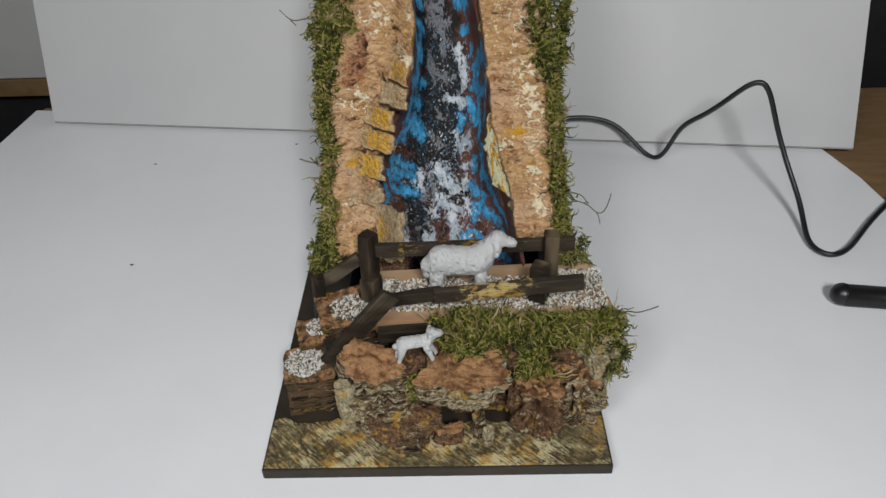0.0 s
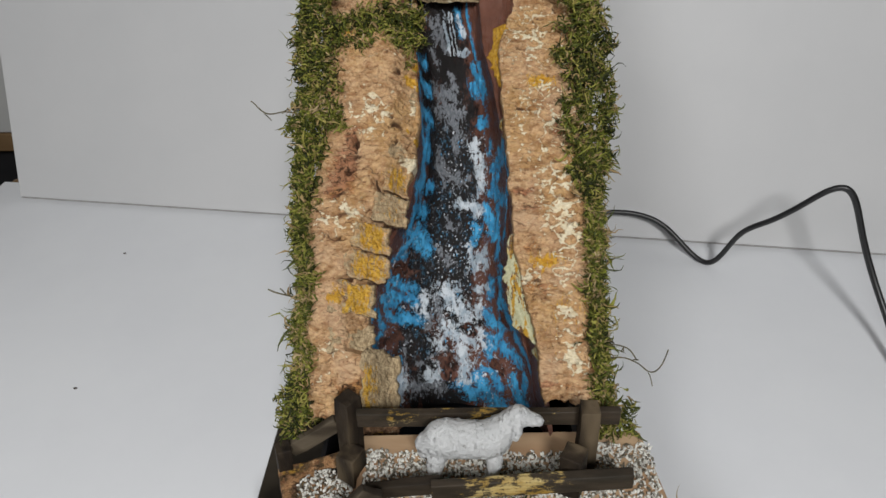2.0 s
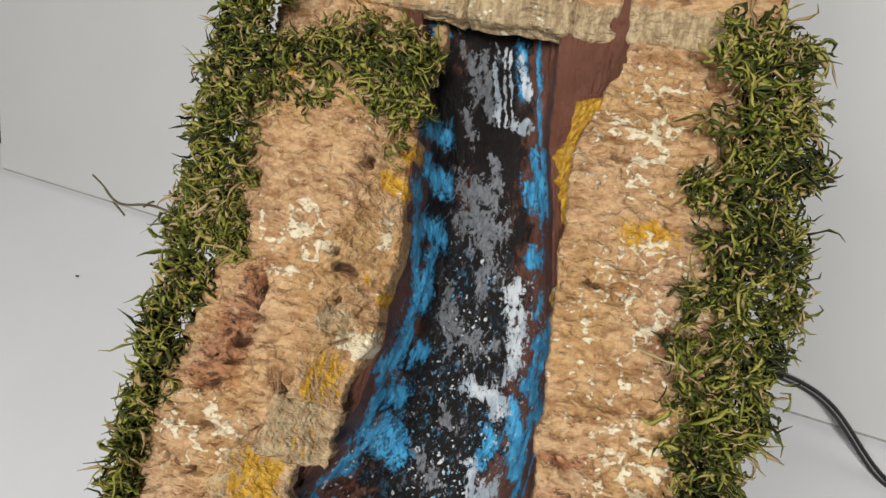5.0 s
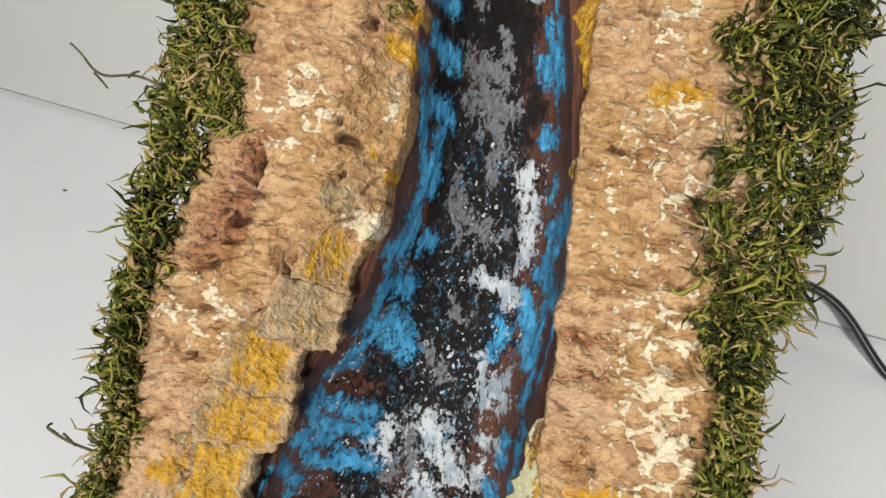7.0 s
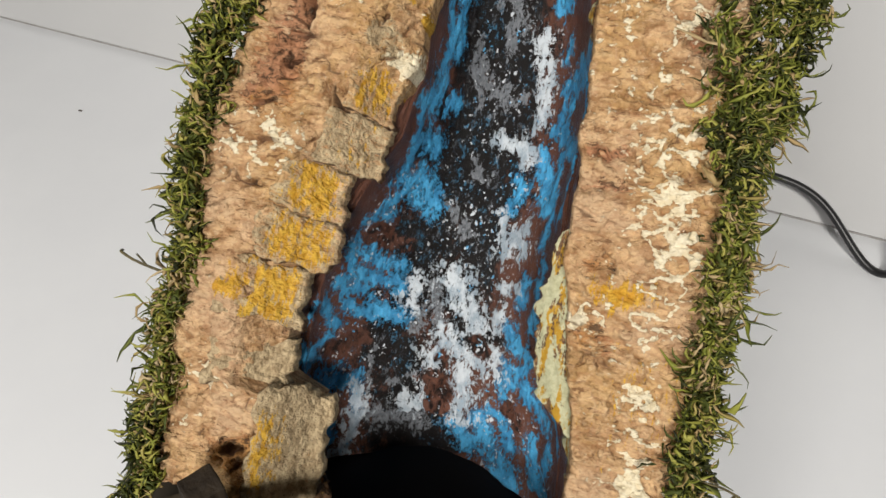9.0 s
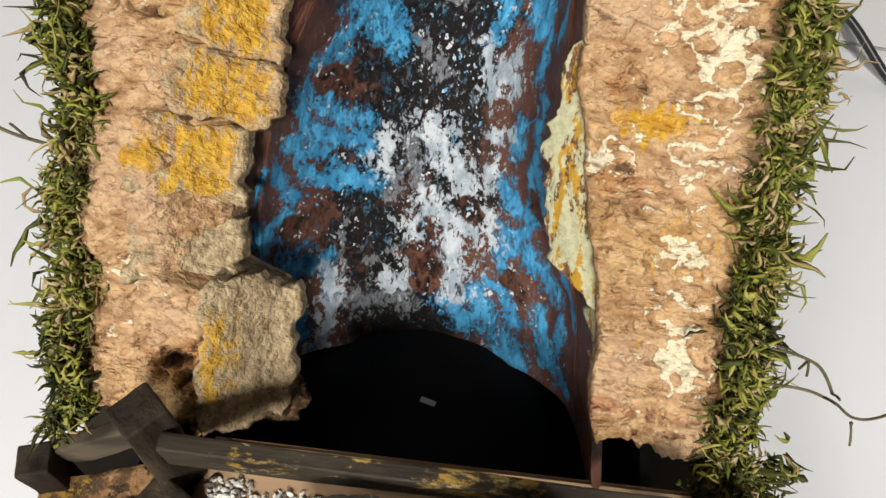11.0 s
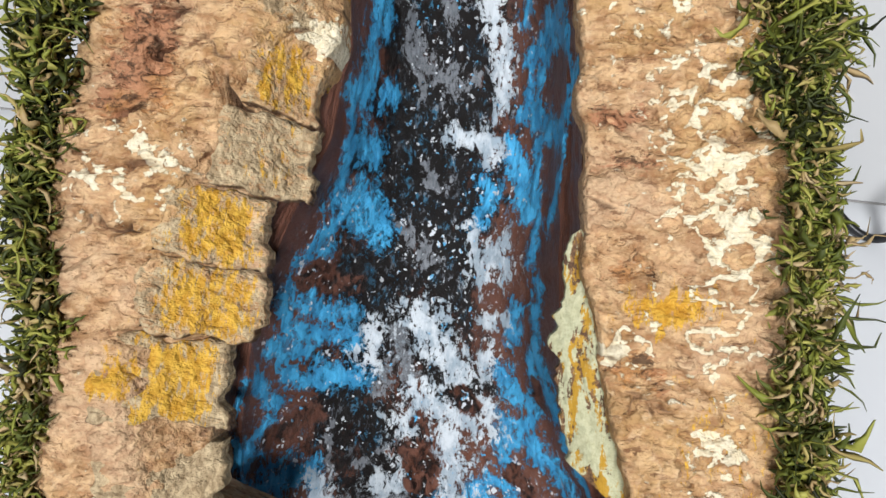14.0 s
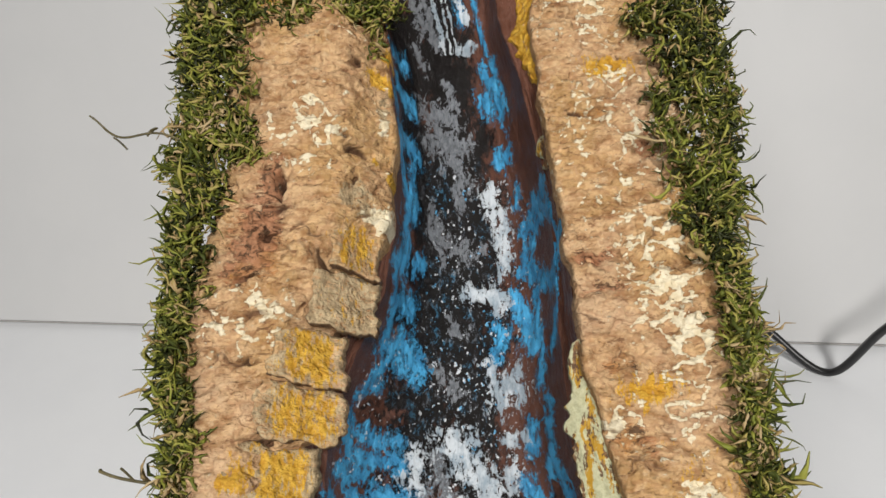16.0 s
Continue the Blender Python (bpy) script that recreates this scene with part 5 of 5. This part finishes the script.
tendril([(-0.063, 0.1365, 0.1060), (-0.0680, 0.1355, 0.1085), (-0.0720, 0.1360, 0.1085), (-0.0760, 0.1370, 0.1102)], 0.00036, 3, 6)
tendril([(-0.066, 0.196, 0.168), (-0.0710, 0.1962, 0.1712), (-0.0780, 0.1940, 0.1690), (-0.0822, 0.1945, 0.1698), (-0.0852, 0.1965, 0.1720)], 0.00032, 4, 7)
tendril([(0.074, 0.122, 0.092), (0.0780, 0.1213, 0.094), (0.0820, 0.1203, 0.0930), (0.0850, 0.1198, 0.0924), (0.0874, 0.1164, 0.0889)], 0.00030, 4, 8)

# ---------------------------------------------------------------- figures


def figure(name, balls, m, label):
    """One smooth figure from overlapping balls (x, y, z, radius)."""
    mb = bpy.data.metaballs.new(name)
    mb.resolution, mb.threshold = 0.06, 0.35
    for x, y, z, r in balls:
        e = mb.elements.new()
        e.co, e.radius = (x, y, z), r * 1.5
    tmp = bpy.data.objects.new("tmp", mb)
    scene.collection.objects.link(tmp)
    bpy.context.view_layer.update()
    me = bpy.data.meshes.new_from_object(tmp.evaluated_get(bpy.context.evaluated_depsgraph_get()))
    bpy.data.objects.remove(tmp)
    me.materials.clear()
    for v in me.vertices:
        v.co += v.normal * (0.07 * noise.noise(v.co * 2.6) + 0.07 * noise.noise(v.co * 5.5))
        v.co = m @ v.co
    return tagged(finish(name, me, FIGURE, None, label), category="figurine")


def chain(a, b, ra, rb, n):
    return [(a[0] + (b[0] - a[0]) * i / n, a[1] + (b[1] - a[1]) * i / n, a[2] + (b[2] - a[2]) * i / n, ra + (rb - ra) * i / n) for i in range(n + 1)]


# in units of centimetres, standing on z = 0, looking along +x
SHEEP = chain((-1.45, 0, 2.15), (0.9, 0, 2.05), 0.74, 0.70, 6) + chain((0.95, 0, 2.30), (1.85, 0, 3.25), 0.64, 0.44, 4) + chain((1.85, 0, 3.40), (2.80, 0, 3.05), 0.40, 0.22, 4)
SHEEP += chain((-1.6, 0.4, 1.4), (-1.65, 0.4, 0.1), 0.40, 0.21, 4) + chain((-1.6, -0.4, 1.4), (-1.80, -0.4, 0.1), 0.42, 0.21, 4)
SHEEP += chain((0.95, 0.4, 1.3), (1.0, 0.4, 0.1), 0.36, 0.19, 4) + chain((0.95, -0.4, 1.3), (0.85, -0.4, 0.1), 0.36, 0.19, 4)
SHEEP += [(1.85, 0.52, 3.05, 0.24), (1.85, -0.52, 3.05, 0.24), (1.78, -0.60, 2.80, 0.18), (1.78, 0.60, 2.80, 0.18), (-2.15, 0, 1.9, 0.40), (-2.2, 0, 1.4, 0.26)]
LAMB = chain((-0.8, 0, 1.40), (0.7, 0, 1.50), 0.40, 0.38, 5) + chain((0.8, 0, 1.6), (1.05, 0, 2.05), 0.34, 0.30, 2) + chain((1.05, 0, 2.1), (1.5, 0, 2.0), 0.32, 0.22, 3)
LAMB += chain((-0.9, 0.25, 1.0), (-1.25, 0.25, 0.05), 0.26, 0.15, 4) + chain((-0.85, -0.25, 1.0), (-1.1, -0.25, 0.05), 0.26, 0.15, 4)
LAMB += chain((0.75, 0.25, 1.0), (1.25, 0.25, 0.05), 0.24, 0.14, 4) + chain((0.7, -0.25, 1.0), (1.0, -0.25, 0.05), 0.24, 0.14, 4)
LAMB += [(0.95, 0.35, 2.15, 0.17), (0.95, -0.35, 2.15, 0.17), (-1.3, 0, 1.2, 0.17)]
figure("sheep", SHEEP, pose(0.0165, 0.080, 0.0565, 0, 0, 2) @ Matrix.Diagonal((0.0093, 0.0093, 0.0108, 1)), "white plastic sheep figure standing on the path slab")
figure("lamb", LAMB, pose(-0.0085, 0.028, 0.0600, 0, 0, 6) @ Matrix.Scale(0.0078, 4), "small white lamb figure standing on the rock")

# ---------------------------------------------------------------- cable and rod
CORD = [(0.066, 0.331, 0.022), (0.107, 0.337, 0.0250), (0.131, 0.336, 0.0260), (0.151, 0.331, 0.0215), (0.163, 0.322, 0.0125), (0.175, 0.311, 0.0020), (0.185, 0.304, 0.0000), (0.190, 0.298, 0.0170), (0.192, 0.286, 0.0440), (0.203, 0.274, 0.0570), (0.216, 0.265, 0.076), (0.226, 0.262, 0.089),
        (0.236, 0.258, 0.0935), (0.2435, 0.255, 0.078), (0.2505, 0.250, 0.0575), (0.260, 0.235, 0.0324), (0.266, 0.215, 0.0156), (0.2645, 0.194, 0.003), (0.263, 0.178, 0.003), (0.2727, 0.167, 0.003), (0.290, 0.1767, 0.003), (0.311, 0.2025, 0.003), (0.340, 0.230, 0.003), (0.42, 0.30, 0.003)]
cable = thing("power_cable", "black twin-core power cable looping over the white sheet", "cable", at=(0.2, 0.3, 0))
for dx, dy, dz in ((-0.0004, -0.0011, 0.0009), (0.0006, 0.0011, -0.0007)):
    tube("core", [(x - 0.2 + dx, y - 0.3 + dy, z + dz) for x, y, z in CORD], 0.0018, CABLE_BLACK, cable, sides=4)
rod = thing("black_rod", "black rod with a rounded tip lying on the sheet", "rod", at=(0.26, 0.125, 0.0075))
bm = bmesh.new()
bmesh.ops.create_cone(bm, cap_ends=True, segments=24, radius1=0.0072, radius2=0.0072, depth=0.16, matrix=pose(0.08, -0.012, 0, 0, 90, -8))
part("shaft", bm, BLACK_PLASTIC, rod, shade=True)
bm = bmesh.new()
bmesh.ops.create_uvsphere(bm, u_segments=20, v_segments=12, radius=0.0074)
part("tip", bm, BLACK_PLASTIC, rod, shade=True)

# ---------------------------------------------------------------- behind the board
cab = thing("sideboard", "pale grey sideboard with a brown edge over a dark recess", "cabinet", at=(-0.75, 0.80, -0.74))
part("front_panel", box_bm((0.60, 0.02, 0.6), Matrix.Translation((-0.0, 0.0, 0.91)), 0.002), WALL, cab)
part("edge_strip", box_bm((0.60, 0.024, 0.028), Matrix.Translation((-0.0, 0.0, 0.595)), 0.002), TABLE_WOOD, cab)
part("recess", box_bm((0.60, 0.02, 0.58), Matrix.Translation((-0.0, 0.03, 0.29)), 0.002), DARK_CLOTH, cab)
for k, (x, y, r) in enumerate([(-0.222, 0.178, 0.0011), (-0.249, 0.316, 0.0010), (-0.130, 0.345, 0.0010)]):
    bm = bmesh.new()
    bmesh.ops.create_icosphere(bm, subdivisions=1, radius=r, matrix=Matrix.Translation((x, y, 0.0005)) @ Matrix.Diagonal((1.4, 0.8, 0.5, 1)))
    tagged(part("debris_speck", bm, PEN, None), "tiny dark crumb on the white sheet", "crumb", "crumbs on the sheet")

tagged(part("dark_board", box_bm((0.5, 0.02, 1.5), Matrix.Translation((0.63, 0.515, 0.01)), 0.002), DARK_CLOTH, None), "near-black panel standing behind the table", "panel")
